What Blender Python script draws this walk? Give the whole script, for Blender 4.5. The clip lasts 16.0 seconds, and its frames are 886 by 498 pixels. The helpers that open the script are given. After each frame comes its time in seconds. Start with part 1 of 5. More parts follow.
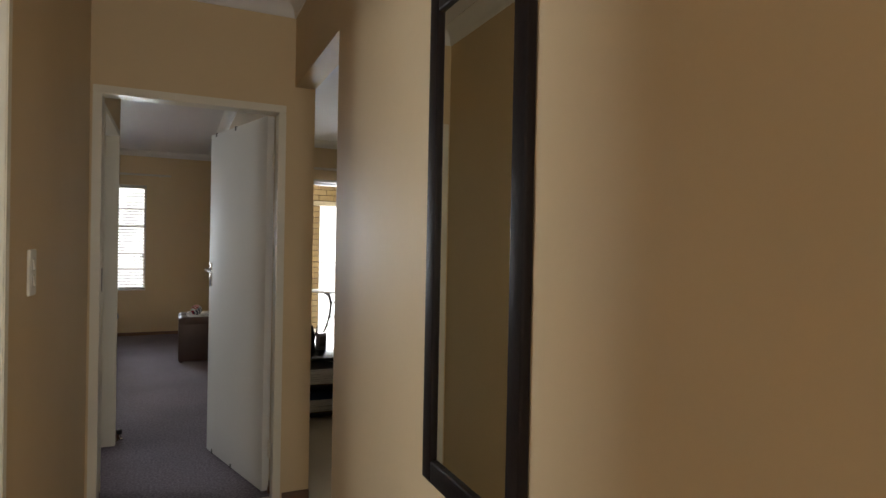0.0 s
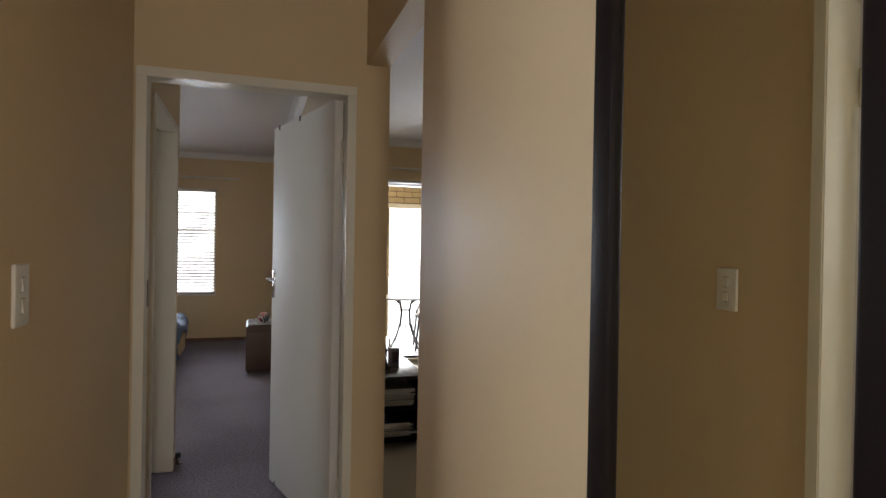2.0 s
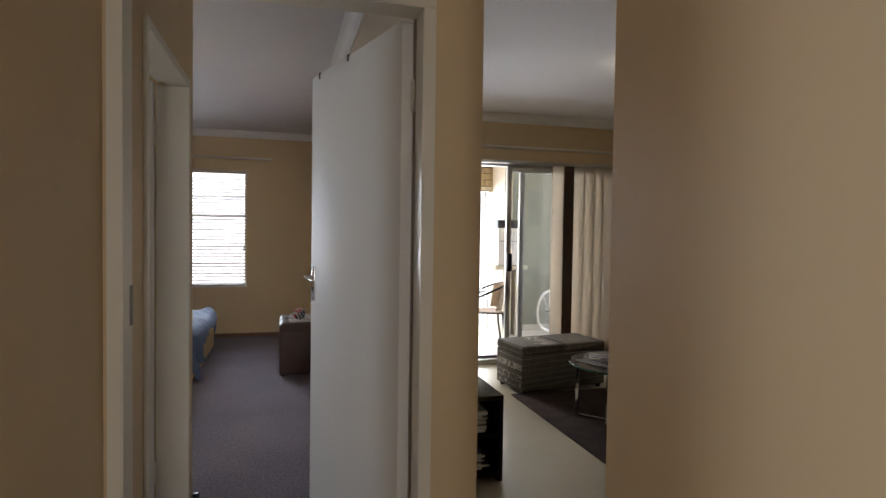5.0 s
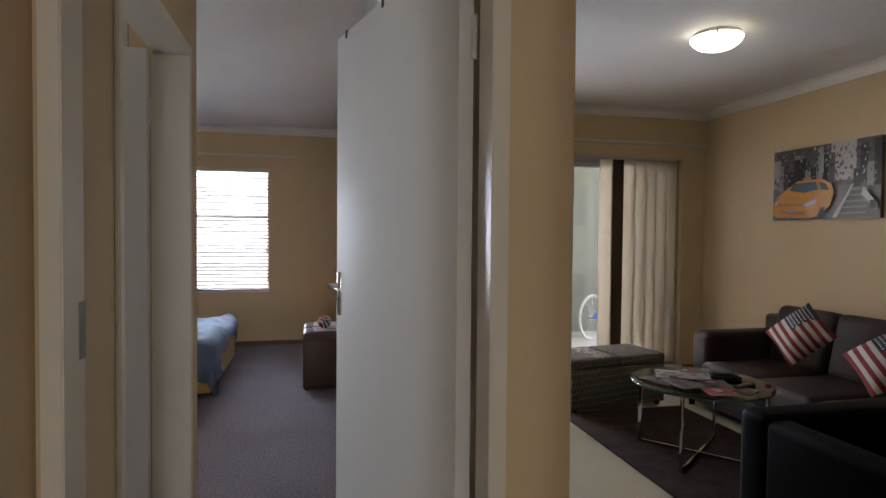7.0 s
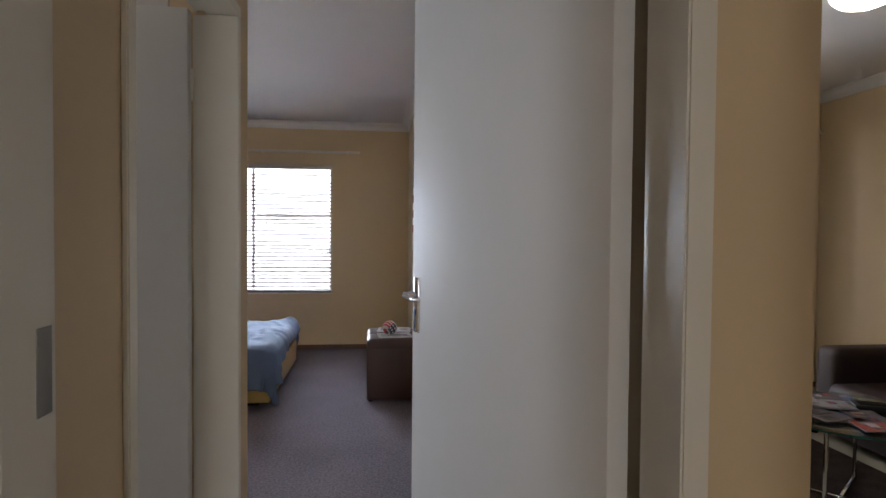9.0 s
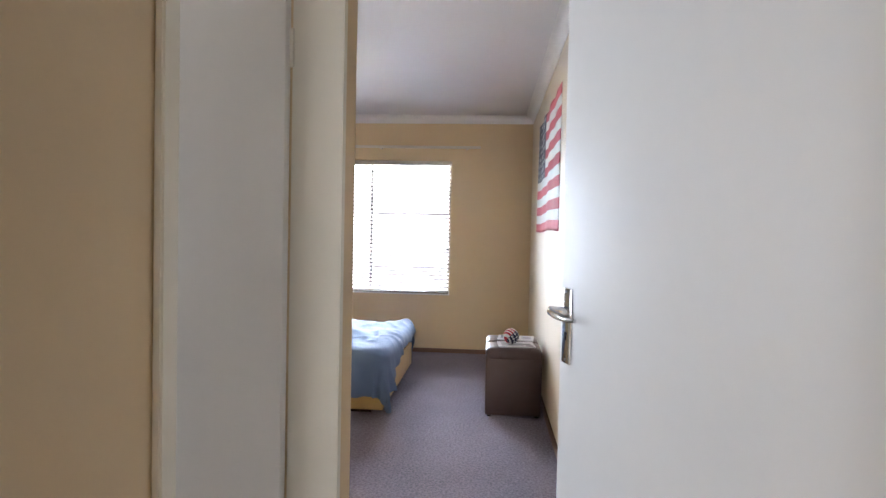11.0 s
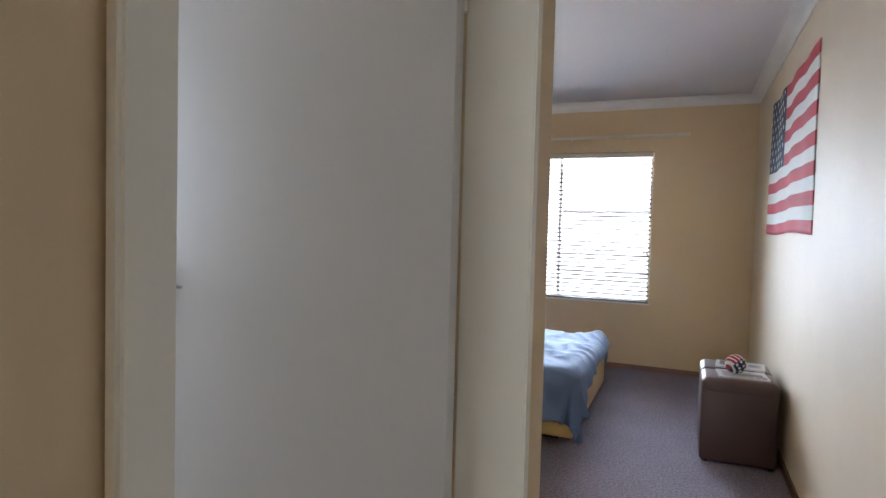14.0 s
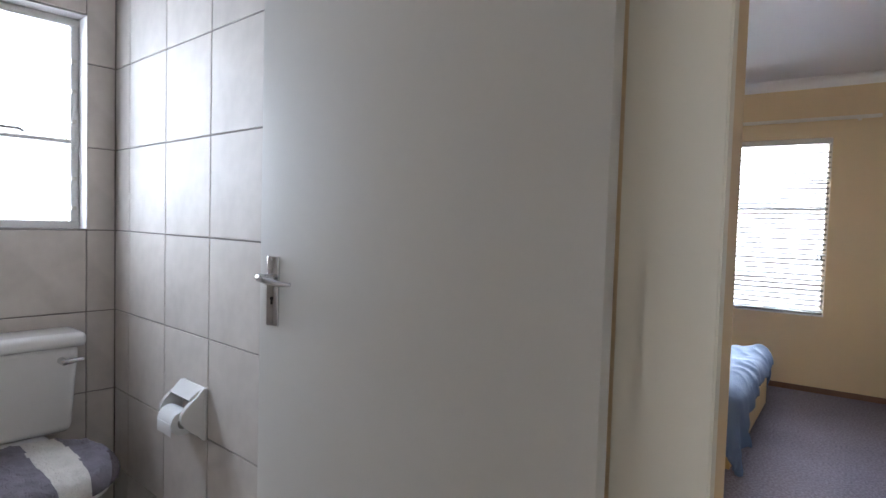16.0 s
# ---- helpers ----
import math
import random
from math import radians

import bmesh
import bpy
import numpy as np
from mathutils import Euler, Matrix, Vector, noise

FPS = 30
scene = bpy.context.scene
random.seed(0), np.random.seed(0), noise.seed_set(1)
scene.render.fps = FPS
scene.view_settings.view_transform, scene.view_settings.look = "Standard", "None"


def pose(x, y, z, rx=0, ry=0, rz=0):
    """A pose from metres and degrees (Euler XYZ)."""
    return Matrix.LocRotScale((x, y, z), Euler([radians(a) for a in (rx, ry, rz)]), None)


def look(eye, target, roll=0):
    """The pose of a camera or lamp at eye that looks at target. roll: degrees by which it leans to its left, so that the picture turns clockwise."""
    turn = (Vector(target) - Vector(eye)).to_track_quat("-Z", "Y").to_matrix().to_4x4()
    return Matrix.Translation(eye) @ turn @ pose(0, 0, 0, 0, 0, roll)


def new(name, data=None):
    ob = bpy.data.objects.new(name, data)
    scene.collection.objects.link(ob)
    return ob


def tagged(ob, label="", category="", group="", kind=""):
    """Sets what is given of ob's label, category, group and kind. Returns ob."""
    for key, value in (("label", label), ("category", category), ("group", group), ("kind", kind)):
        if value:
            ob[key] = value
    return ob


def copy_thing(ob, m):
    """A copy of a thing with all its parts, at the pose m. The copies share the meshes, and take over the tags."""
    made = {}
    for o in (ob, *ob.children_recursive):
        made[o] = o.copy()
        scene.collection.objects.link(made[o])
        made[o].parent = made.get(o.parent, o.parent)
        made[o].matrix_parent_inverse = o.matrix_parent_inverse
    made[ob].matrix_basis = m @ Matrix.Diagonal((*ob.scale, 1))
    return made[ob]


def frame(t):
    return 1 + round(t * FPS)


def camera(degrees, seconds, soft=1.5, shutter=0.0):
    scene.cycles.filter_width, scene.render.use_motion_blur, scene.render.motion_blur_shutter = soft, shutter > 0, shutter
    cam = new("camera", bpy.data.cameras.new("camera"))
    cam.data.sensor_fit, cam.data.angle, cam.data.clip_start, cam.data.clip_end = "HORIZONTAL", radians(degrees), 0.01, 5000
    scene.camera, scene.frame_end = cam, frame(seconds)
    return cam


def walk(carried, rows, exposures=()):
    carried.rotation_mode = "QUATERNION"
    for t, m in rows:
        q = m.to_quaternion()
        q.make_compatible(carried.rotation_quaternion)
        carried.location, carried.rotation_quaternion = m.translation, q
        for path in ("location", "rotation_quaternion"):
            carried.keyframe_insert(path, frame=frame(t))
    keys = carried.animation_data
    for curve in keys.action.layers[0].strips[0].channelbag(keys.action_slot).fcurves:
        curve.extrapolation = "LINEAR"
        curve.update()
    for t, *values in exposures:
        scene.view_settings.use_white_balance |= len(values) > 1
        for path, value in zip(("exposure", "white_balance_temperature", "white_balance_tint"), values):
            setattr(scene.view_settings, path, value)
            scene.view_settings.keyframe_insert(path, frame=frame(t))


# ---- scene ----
cam = camera(74.7, 16.0)
PATH = [
    (0, (-0.071, -0.088, 1.356), (0.763, 1.73, 1.342), 1.1),
    (0.5, (-0.041, 0.059, 1.364), (0.736, 1.902, 1.35), 1.0),
    (1, (-0.014, 0.175, 1.367), (0.701, 2.043, 1.354), 1.0),
    (1.5, (-0.001, 0.316, 1.362), (0.661, 2.203, 1.351), 1.1),
    (2, (0.012, 0.458, 1.373), (0.636, 2.359, 1.363), 1.0),
    (2.5, (0.009, 0.584, 1.381), (0.599, 2.495, 1.349), 1.0),
    (3, (0.007, 0.715, 1.374), (0.566, 2.634, 1.311), 0.9),
    (3.5, (0.009, 0.876, 1.377), (0.56, 2.798, 1.314), 0.8),
    (5.8, (0.029, 1.537, 1.363), (0.522, 3.474, 1.306), 0.6),
    (6, (0.037, 1.586, 1.358), (0.522, 3.526, 1.302), 0.5),
    (6.5, (0.041, 1.725, 1.354), (0.507, 3.669, 1.3), 0.5),
    (7, (0.039, 1.845, 1.35), (0.477, 3.796, 1.298), 0.5),
    (7.5, (0.03, 1.954, 1.342), (0.431, 3.913, 1.291), 0.4),
    (8, (0.037, 2.086, 1.341), (0.397, 4.053, 1.291), 0.3),
    (8.5, (0.027, 2.193, 1.341), (0.331, 4.169, 1.289), 0.3),
    (9, (0.014, 2.308, 1.334), (0.249, 4.293, 1.283), 0.5),
    (11.5, (-0.032, 2.83, 1.316), (-0.295, 4.812, 1.262), 1.3),
    (12, (-0.042, 2.922, 1.315), (-0.397, 4.889, 1.258), 1.3),
    (12.5, (-0.072, 2.98, 1.314), (-0.523, 4.927, 1.256), 1.3),
    (13, (-0.104, 3.054, 1.312), (-0.664, 4.974, 1.252), 1.4),
    (13.5, (-0.124, 3.14, 1.312), (-0.8, 5.022, 1.251), 1.3),
    (14, (-0.158, 3.193, 1.34), (-0.929, 5.036, 1.264), 1.5),
    (14.5, (-0.187, 3.258, 1.334), (-1.049, 5.061, 1.251), 1.6),
    (15, (-0.198, 3.312, 1.317), (-1.167, 5.06, 1.243), 1.4),
    (15.5, (-0.247, 3.357, 1.302), (-1.312, 5.049, 1.228), 1.4),
    (16, (-0.276, 3.397, 1.324), (-1.433, 5.025, 1.233), 1.7),
]
EXPOSURES = [(0, 0.48, 6350, 10), (1, 0.24, 6350, 12), (2, 0.60, 6200, 12), (3.5, 0.62, 6050, 14), (6, 0.82, 6100, 14), (6.6, 0.84, 5900, 14), (8, 0.80, 5850, 14), (9, 0.95, 5800, 14), (11.5, 2.16, 5650, 13), (13, 1.82, 5600, 12), (14.5, 1.62, 5550, 12), (16, 1.60, 5550, 12)]
walk(cam, [(t, look(e, g, r)) for t, e, g, r in PATH], EXPOSURES)

# ---- light ----
world = bpy.data.worlds.new("sky")
scene.world = world
world.use_nodes = True
wn = world.node_tree.nodes
sky = wn.new("ShaderNodeTexSky")
sky.sky_type, sky.sun_disc = "NISHITA", False
sky.sun_elevation, sky.sun_rotation = radians(48), radians(-60)
wn["Background"].inputs["Strength"].default_value = 0.12
world.node_tree.links.new(sky.outputs[0], wn["Background"].inputs["Color"])
sun = new("sun", bpy.data.lights.new("sun", "SUN"))
sun.data.energy, sun.data.angle, sun.data.color = 2.5, radians(0.6), (1.0, 0.96, 0.9)
sun.matrix_world = look((-20, 12, 24), (-2, 8, 1))


def window_light(name, x, y, z, w, h, target, watts, color=(0.93, 0.97, 1.0), spread=180):
    ob = new(name, bpy.data.lights.new(name, "AREA"))
    ob.data.shape, ob.data.size, ob.data.size_y = "RECTANGLE", w, h
    ob.data.energy, ob.data.color, ob.data.spread = watts, color, radians(spread)
    ob.matrix_world = look((x, y, z), target)
    return ob


window_light("bedroom_window_light", -1.22, 9.50, 1.42, 1.75, 1.65, (-1.75, 5.2, 0.5), 80, (0.88, 0.95, 1.0), spread=130)
window_light("bathroom_window_light", -3.04, 4.155, 1.68, 0.70, 0.86, (5, 3.31, 1.5), 11.5)
window_light("balcony_light", 2.0, 9.35, 1.40, 2.9, 2.3, (2.3, 0, 1.2), 185)
# extra lamp past the balcony's unseen end, added to brighten the blind vanes
window_light("balcony_end_fill", 5.45, 7.95, 1.40, 1.3, 2.2, (0, 7.95, 1.2), 34)
window_light("second_bathroom_window_light", -2.55, 1.00, 1.65, 0.8, 0.9, (5, 1.00, 1.45), 25)
# added fill lamp at the corridor's unseen end, brightens the corridor walls
window_light("corridor_fill_light", 0.02, -2.70, 1.55, 0.7, 1.3, (0.02, 5, 1.35), 24, (1.0, 0.95, 0.86))


# ---- materials ----
def material(name, color, rough=0.6, metal=0.0, vary=0.12, scale=6.0, fine=90.0, bump=0.05, spec=0.5, second=None, random=0.0, coat=0.0, spread=0.03, grain=0.0):
    """Principled surface with broad stains, fine grain and relief."""
    m = bpy.data.materials.new(name)
    m.use_nodes = True
    n, l = m.node_tree.nodes, m.node_tree.links
    b = n["Principled BSDF"]
    co = n.new("ShaderNodeTexCoord")
    big, small = n.new("ShaderNodeTexNoise"), n.new("ShaderNodeTexNoise")
    big.inputs["Scale"].default_value, big.inputs["Detail"].default_value = scale, 4
    small.inputs["Scale"].default_value, small.inputs["Detail"].default_value = fine, 3
    for t in (big, small):
        l.new(co.outputs["Object"], t.inputs["Vector"])
    ramp = n.new("ShaderNodeMix")
    ramp.data_type = "RGBA"
    c2 = second or tuple(c * (1 - vary * 2) for c in color)
    ramp.inputs["A"].default_value = (*color, 1)
    ramp.inputs["B"].default_value = (*c2, 1)
    mix = n.new("ShaderNodeMath")
    mix.operation = "MULTIPLY_ADD"
    src = small.outputs["Fac"]
    if grain:
        crisp = n.new("ShaderNodeMapRange")
        crisp.inputs["From Min"].default_value, crisp.inputs["From Max"].default_value = 0.36, 0.64
        l.new(src, crisp.inputs["Value"])
        src = crisp.outputs[0]
    l.new(src, mix.inputs[0])
    mix.inputs[1].default_value = grain or 0.45
    sharp = n.new("ShaderNodeMapRange")
    sharp.inputs["From Min"].default_value, sharp.inputs["From Max"].default_value = 0.3, 0.7
    sharp.inputs["To Max"].default_value = 1 - grain if grain else 0.6
    l.new(big.outputs["Fac"], sharp.inputs["Value"])
    l.new(sharp.outputs[0], mix.inputs[2])
    l.new(mix.outputs[0], ramp.inputs["Factor"])
    out = ramp.outputs["Result"]
    if random:
        info, hsv, rng = n.new("ShaderNodeObjectInfo"), n.new("ShaderNodeHueSaturation"), n.new("ShaderNodeMapRange")
        rng.inputs["To Min"].default_value, rng.inputs["To Max"].default_value = 1 - random, 1 + random
        l.new(info.outputs["Random"], rng.inputs["Value"])
        l.new(rng.outputs[0], hsv.inputs["Value"])
        l.new(out, hsv.inputs["Color"])
        out = hsv.outputs["Color"]
    l.new(out, b.inputs["Base Color"])
    rr = n.new("ShaderNodeMapRange")
    rr.inputs["To Min"].default_value, rr.inputs["To Max"].default_value = max(rough - spread, 0.02), min(rough + spread, 1)
    l.new(big.outputs["Fac"], rr.inputs["Value"])
    l.new(rr.outputs[0], b.inputs["Roughness"])
    b.inputs["Metallic"].default_value = metal
    b.inputs["Specular IOR Level"].default_value = spec
    b.inputs["Coat Weight"].default_value = coat
    if bump:
        bp = n.new("ShaderNodeBump")
        bp.inputs["Strength"].default_value, bp.inputs["Distance"].default_value = bump, 0.01
        l.new(small.outputs["Fac"], bp.inputs["Height"])
        l.new(bp.outputs[0], b.inputs["Normal"])
    return m


def weave(name, a, b_color, scale=40.0, rough=0.9):
    """Cloth with a broken criss-cross pattern of two tones."""
    m = material(name, a, rough, vary=0.1, fine=200, bump=0.3)
    n, l = m.node_tree.nodes, m.node_tree.links
    br = n.new("ShaderNodeTexBrick")
    co = n.new("ShaderNodeTexCoord")
    mp = n.new("ShaderNodeMapping")
    mp.inputs["Rotation"].default_value = (radians(90), 0, radians(3))
    nz = n.new("ShaderNodeTexNoise")
    nz.inputs["Scale"].default_value = 9
    add = n.new("ShaderNodeMix")
    add.data_type = "VECTOR"
    add.inputs["Factor"].default_value = 0.022
    l.new(co.outputs["Object"], mp.inputs["Vector"])
    l.new(mp.outputs[0], add.inputs["A"])
    l.new(nz.outputs["Color"], add.inputs["B"])
    l.new(add.outputs["Result"], br.inputs["Vector"])
    br.inputs["Scale"].default_value = scale
    br.inputs["Color1"].default_value = br.inputs["Color2"].default_value = (*a, 1)
    br.inputs["Color2"].default_value = (*[c * 0.7 for c in a], 1)
    br.inputs["Mortar"].default_value = (*b_color, 1)
    br.inputs["Mortar Size"].default_value = 0.035
    br.inputs["Row Height"].default_value, br.inputs["Brick Width"].default_value = 0.9, 0.42
    l.new(br.outputs["Color"], n["Principled BSDF"].inputs["Base Color"])
    return m


def translucent(m, share):
    """Lets part of the light through a cloth."""
    n, l = m.node_tree.nodes, m.node_tree.links
    b = n["Principled BSDF"]
    t, mx = n.new("ShaderNodeBsdfTranslucent"), n.new("ShaderNodeMixShader")
    mx.inputs[0].default_value = share
    l.new(b.inputs["Base Color"].links[0].from_socket, t.inputs["Color"])
    l.new(b.outputs[0], mx.inputs[1])
    l.new(t.outputs[0], mx.inputs[2])
    l.new(mx.outputs[0], n["Material Output"].inputs["Surface"])
    return m


def glass(name, tint=(1, 1, 1), rough=0.0):
    m = bpy.data.materials.new(name)
    m.use_nodes = True
    n, l = m.node_tree.nodes, m.node_tree.links
    tr, gl, mx, fr = (n.new("ShaderNodeBsdfTransparent"), n.new("ShaderNodeBsdfGlossy"), n.new("ShaderNodeMixShader"), n.new("ShaderNodeFresnel"))
    tr.inputs["Color"].default_value = (*tint, 1)
    gl.inputs["Roughness"].default_value = 0.02
    l.new(fr.outputs[0], mx.inputs[0])
    l.new(tr.outputs[0], mx.inputs[1])
    l.new(gl.outputs[0], mx.inputs[2])
    l.new(mx.outputs[0], n["Material Output"].inputs["Surface"])
    return m


def glow(name, color, strength):
    m = bpy.data.materials.new(name)
    m.use_nodes = True
    b = m.node_tree.nodes["Principled BSDF"]
    b.inputs["Base Color"].default_value = (0.8, 0.78, 0.7, 1)
    b.inputs["Emission Color"].default_value = (*color, 1)
    b.inputs["Emission Strength"].default_value = strength
    return m


M_wall = material("cream_wall_paint", (0.66, 0.512, 0.318), 0.54, spec=0.28, vary=0.03, scale=1.9, fine=38, bump=0.05, spread=0.10)
# same cream paint, base colour paled to stand in for the window's sheen
M_sheen = material("cream_wall_paint_with_sheen", (0.66, 0.56, 0.42), 0.60, spec=0.22, vary=0.03, scale=2.4, fine=30, bump=0.06, spread=0.10)
M_ceiling = material("ceiling_paint", (0.72, 0.70, 0.70), 0.75, vary=0.03, scale=1.2, fine=60, bump=0.03)
M_cornice = material("cornice_paint", (0.76, 0.74, 0.72), 0.6, vary=0.03, bump=0.02)
M_enamel = material("white_enamel_door", (0.74, 0.72, 0.68), 0.55, spec=0.22, vary=0.03, scale=2.0, fine=30, bump=0.015)
M_frame = material("painted_steel_frame", (0.74, 0.70, 0.60), 0.30, spec=0.42, vary=0.015, scale=3.0, fine=40, bump=0.02)
M_carpet = material("brown_carpet", (0.255, 0.222, 0.262), 0.95, vary=0.27, scale=1.6, fine=75, bump=0.7, spec=0.12, grain=0.72)
M_floor = material("cream_floor_tile", (0.55, 0.49, 0.37), 0.22, vary=0.05, scale=2.0, fine=25, bump=0.02)
M_skirt = material("brown_skirting_wood", (0.16, 0.075, 0.035), 0.5, vary=0.15, scale=8, fine=60, bump=0.1)
M_mirror = material("mirror_silver", (0.87, 0.88, 0.77), 0.03, metal=1.0, vary=0.0, bump=0.0)
M_mirror.node_tree.nodes["Principled BSDF"].inputs["Roughness"].default_value = 0.0
for lk in list(M_mirror.node_tree.nodes["Principled BSDF"].inputs["Roughness"].links):
    M_mirror.node_tree.links.remove(lk)
M_darkwood = material("dark_stained_wood", (0.013, 0.008, 0.007), 0.5, spec=0.14, vary=0.15, scale=8, fine=70, bump=0.06)
M_plastic = material("white_plastic", (0.72, 0.70, 0.64), 0.35, vary=0.02, bump=0.0)
M_slot = material("grey_plastic", (0.25, 0.24, 0.22), 0.4, bump=0.0)
M_chrome = material("chrome", (0.72, 0.72, 0.72), 0.14, metal=1.0, vary=0.06, fine=30, bump=0.01)
M_steel = material("brushed_aluminium", (0.55, 0.54, 0.52), 0.38, metal=0.9, vary=0.06, bump=0.03)
M_brass = material("dull_steel_plate", (0.27, 0.255, 0.23), 0.45, metal=0.6, vary=0.1)
M_black = material("black_rubber", (0.012, 0.012, 0.013), 0.5, vary=0.1, bump=0.05)
M_blind = material("cream_blind_slat", (0.24, 0.21, 0.175), 0.55, vary=0.04, fine=50, bump=0.03)
translucent(M_blind, 0.01)
M_bronze = material("bronze_window_frame", (0.64, 0.58, 0.50), 0.5, vary=0.06, bump=0.02)
M_pole = material("white_curtain_rail", (0.66, 0.62, 0.55), 0.5, vary=0.03, bump=0.0)
M_vblind = material("beige_fabric_blind", (0.80, 0.72, 0.61), 0.85, vary=0.06, scale=3, fine=220, bump=0.12)
translucent(M_vblind, 0.7)
M_vdark = material("brown_fabric_blind", (0.075, 0.042, 0.026), 0.85, vary=0.08, fine=220, bump=0.12)
M_duvet = material("blue_cotton_duvet", (0.140, 0.196, 0.325), 0.8, vary=0.08, scale=4, fine=140, bump=0.15, spec=0.3)
M_mattress = material("white_mattress", (0.62, 0.60, 0.56), 0.85, vary=0.05, bump=0.15)
M_pine = material("pine_bed_board", (0.62, 0.42, 0.16), 0.45, vary=0.12, scale=5, fine=30, bump=0.05)
M_brownleather = material("brown_faux_leather", (0.088, 0.051, 0.044), 0.42, vary=0.12, scale=6, fine=170, bump=0.18)
M_sofa = material("dark_brown_suede", (0.036, 0.019, 0.018), 0.62, vary=0.16, scale=4, fine=160, bump=0.2)
M_blackleather = material("black_leather", (0.0035, 0.0035, 0.0045), 0.55, spec=0.06, vary=0.15, scale=5, fine=150, bump=0.15)
M_pouf = weave("grey_woven_fabric", (0.105, 0.090, 0.068), (0.34, 0.30, 0.24), 19)
M_rug = material("dark_brown_rug", (0.075, 0.050, 0.044), 0.95, vary=0.33, scale=9, fine=90, bump=0.6, spec=0.12, grain=0.5)
M_red = material("red_cloth", (0.46, 0.035, 0.055), 0.8, vary=0.08, scale=4, fine=200, bump=0.1)
M_cushred = material("dull_red_cushion_cloth", (0.24, 0.022, 0.036), 0.85, vary=0.1, scale=4, fine=200, bump=0.1)
# white cushion stripes, darkened in colour for the shade on the sofa
M_cushwhite = material("white_cushion_cloth_in_shade", (0.58, 0.52, 0.48), 0.85, vary=0.06, scale=4, fine=200, bump=0.1)
M_blackgloss = material("black_varnished_board", (0.010, 0.008, 0.008), 0.22, vary=0.15, scale=8, fine=70, bump=0.02)
M_white = material("white_cloth", (0.74, 0.72, 0.70), 0.8, vary=0.04, scale=4, fine=200, bump=0.1)
M_navy = material("navy_cloth", (0.020, 0.022, 0.060), 0.8, vary=0.1, scale=4, fine=200, bump=0.1)
M_tile = material("beige_wall_tile", (0.72, 0.665, 0.61), 0.5, spec=0.06, vary=0.11, scale=6, fine=22, bump=0.01, random=0.05)
M_grout = material("grey_grout", (0.30, 0.275, 0.25), 0.85, vary=0.12, fine=120, bump=0.1)
M_ceramic = material("white_ceramic", (0.78, 0.77, 0.75), 0.12, vary=0.02, bump=0.0)
M_fluffgrey = material("grey_shaggy_pile", (0.25, 0.225, 0.26), 0.95, vary=0.2, scale=20, fine=150, bump=1.0)
M_fluffwhite = material("cream_shaggy_pile", (0.72, 0.68, 0.62), 0.95, vary=0.12, scale=20, fine=150, bump=1.0)
M_fluffbrown = material("brown_shaggy_pile", (0.11, 0.085, 0.09), 0.95, vary=0.2, scale=20, fine=150, bump=1.0)
M_paper = material("white_paper", (0.75, 0.75, 0.74), 0.85, vary=0.03, fine=80, bump=0.06)
M_brick = material("yellow_face_brick", (0.50, 0.38, 0.21), 0.85, vary=0.15, scale=12, fine=80, bump=0.3, random=0.12)
M_mortar = material("brown_mortar", (0.16, 0.11, 0.075), 0.9, vary=0.15, bump=0.2)
M_plaster = material("cream_outdoor_plaster", (0.62, 0.57, 0.46), 0.8, vary=0.05, scale=3, fine=120, bump=0.15)
# plaster of the far balcony wall, its shade put into the colour
M_shade = material("grey_green_plaster_in_shade", (0.27, 0.28, 0.235), 0.8, vary=0.06, scale=3, fine=120, bump=0.15)
M_balcony = material("pale_balcony_tile", (0.66, 0.63, 0.57), 0.3, vary=0.05, scale=3, fine=30, bump=0.02)
M_metalblack = material("dark_brown_metal", (0.020, 0.015, 0.012), 0.4, metal=0.3, vary=0.1, bump=0.02)
M_wicker = material("tan_wicker", (0.36, 0.25, 0.15), 0.7, vary=0.2, scale=25, fine=160, bump=0.5)
M_bluepaint = material("blue_bicycle_paint", (0.03, 0.20, 0.72), 0.3, vary=0.05, bump=0.0)
M_rim = material("white_tyre", (0.62, 0.62, 0.60), 0.6, vary=0.05, bump=0.05)
M_ground = material("dry_ground", (0.30, 0.26, 0.19), 0.95, vary=0.2, scale=0.6, fine=8, bump=0.2)
M_lampglass = glow("lit_lamp_glass", (1.0, 0.90, 0.62), 6.0)
M_daylight = glow("bright_daylight", (0.95, 0.98, 1.0), 1.25)
M_glass = glass("clear_glass")
M_tableglass = glass("table_glass", (0.86, 0.93, 0.90))
M_glassedge = material("green_glass_edge", (0.05, 0.22, 0.17), 0.1, vary=0.05, bump=0.0)
PRINT = {k: material("print_" + k, c, 0.35, vary=0.1, scale=14, fine=60, bump=0.0) for k, c in {
    "dark": (0.030, 0.026, 0.032), "mid": (0.115, 0.10, 0.112), "light": (0.34, 0.32, 0.335), "pale": (0.58, 0.56, 0.57),
    "road": (0.17, 0.155, 0.175), "yellow": (0.66, 0.27, 0.015), "amber": (0.42, 0.17, 0.015), "glass": (0.05, 0.10, 0.15),
    "red": (0.42, 0.05, 0.04), "blue": (0.06, 0.12, 0.30), "ochre": (0.45, 0.30, 0.12)}.items()}


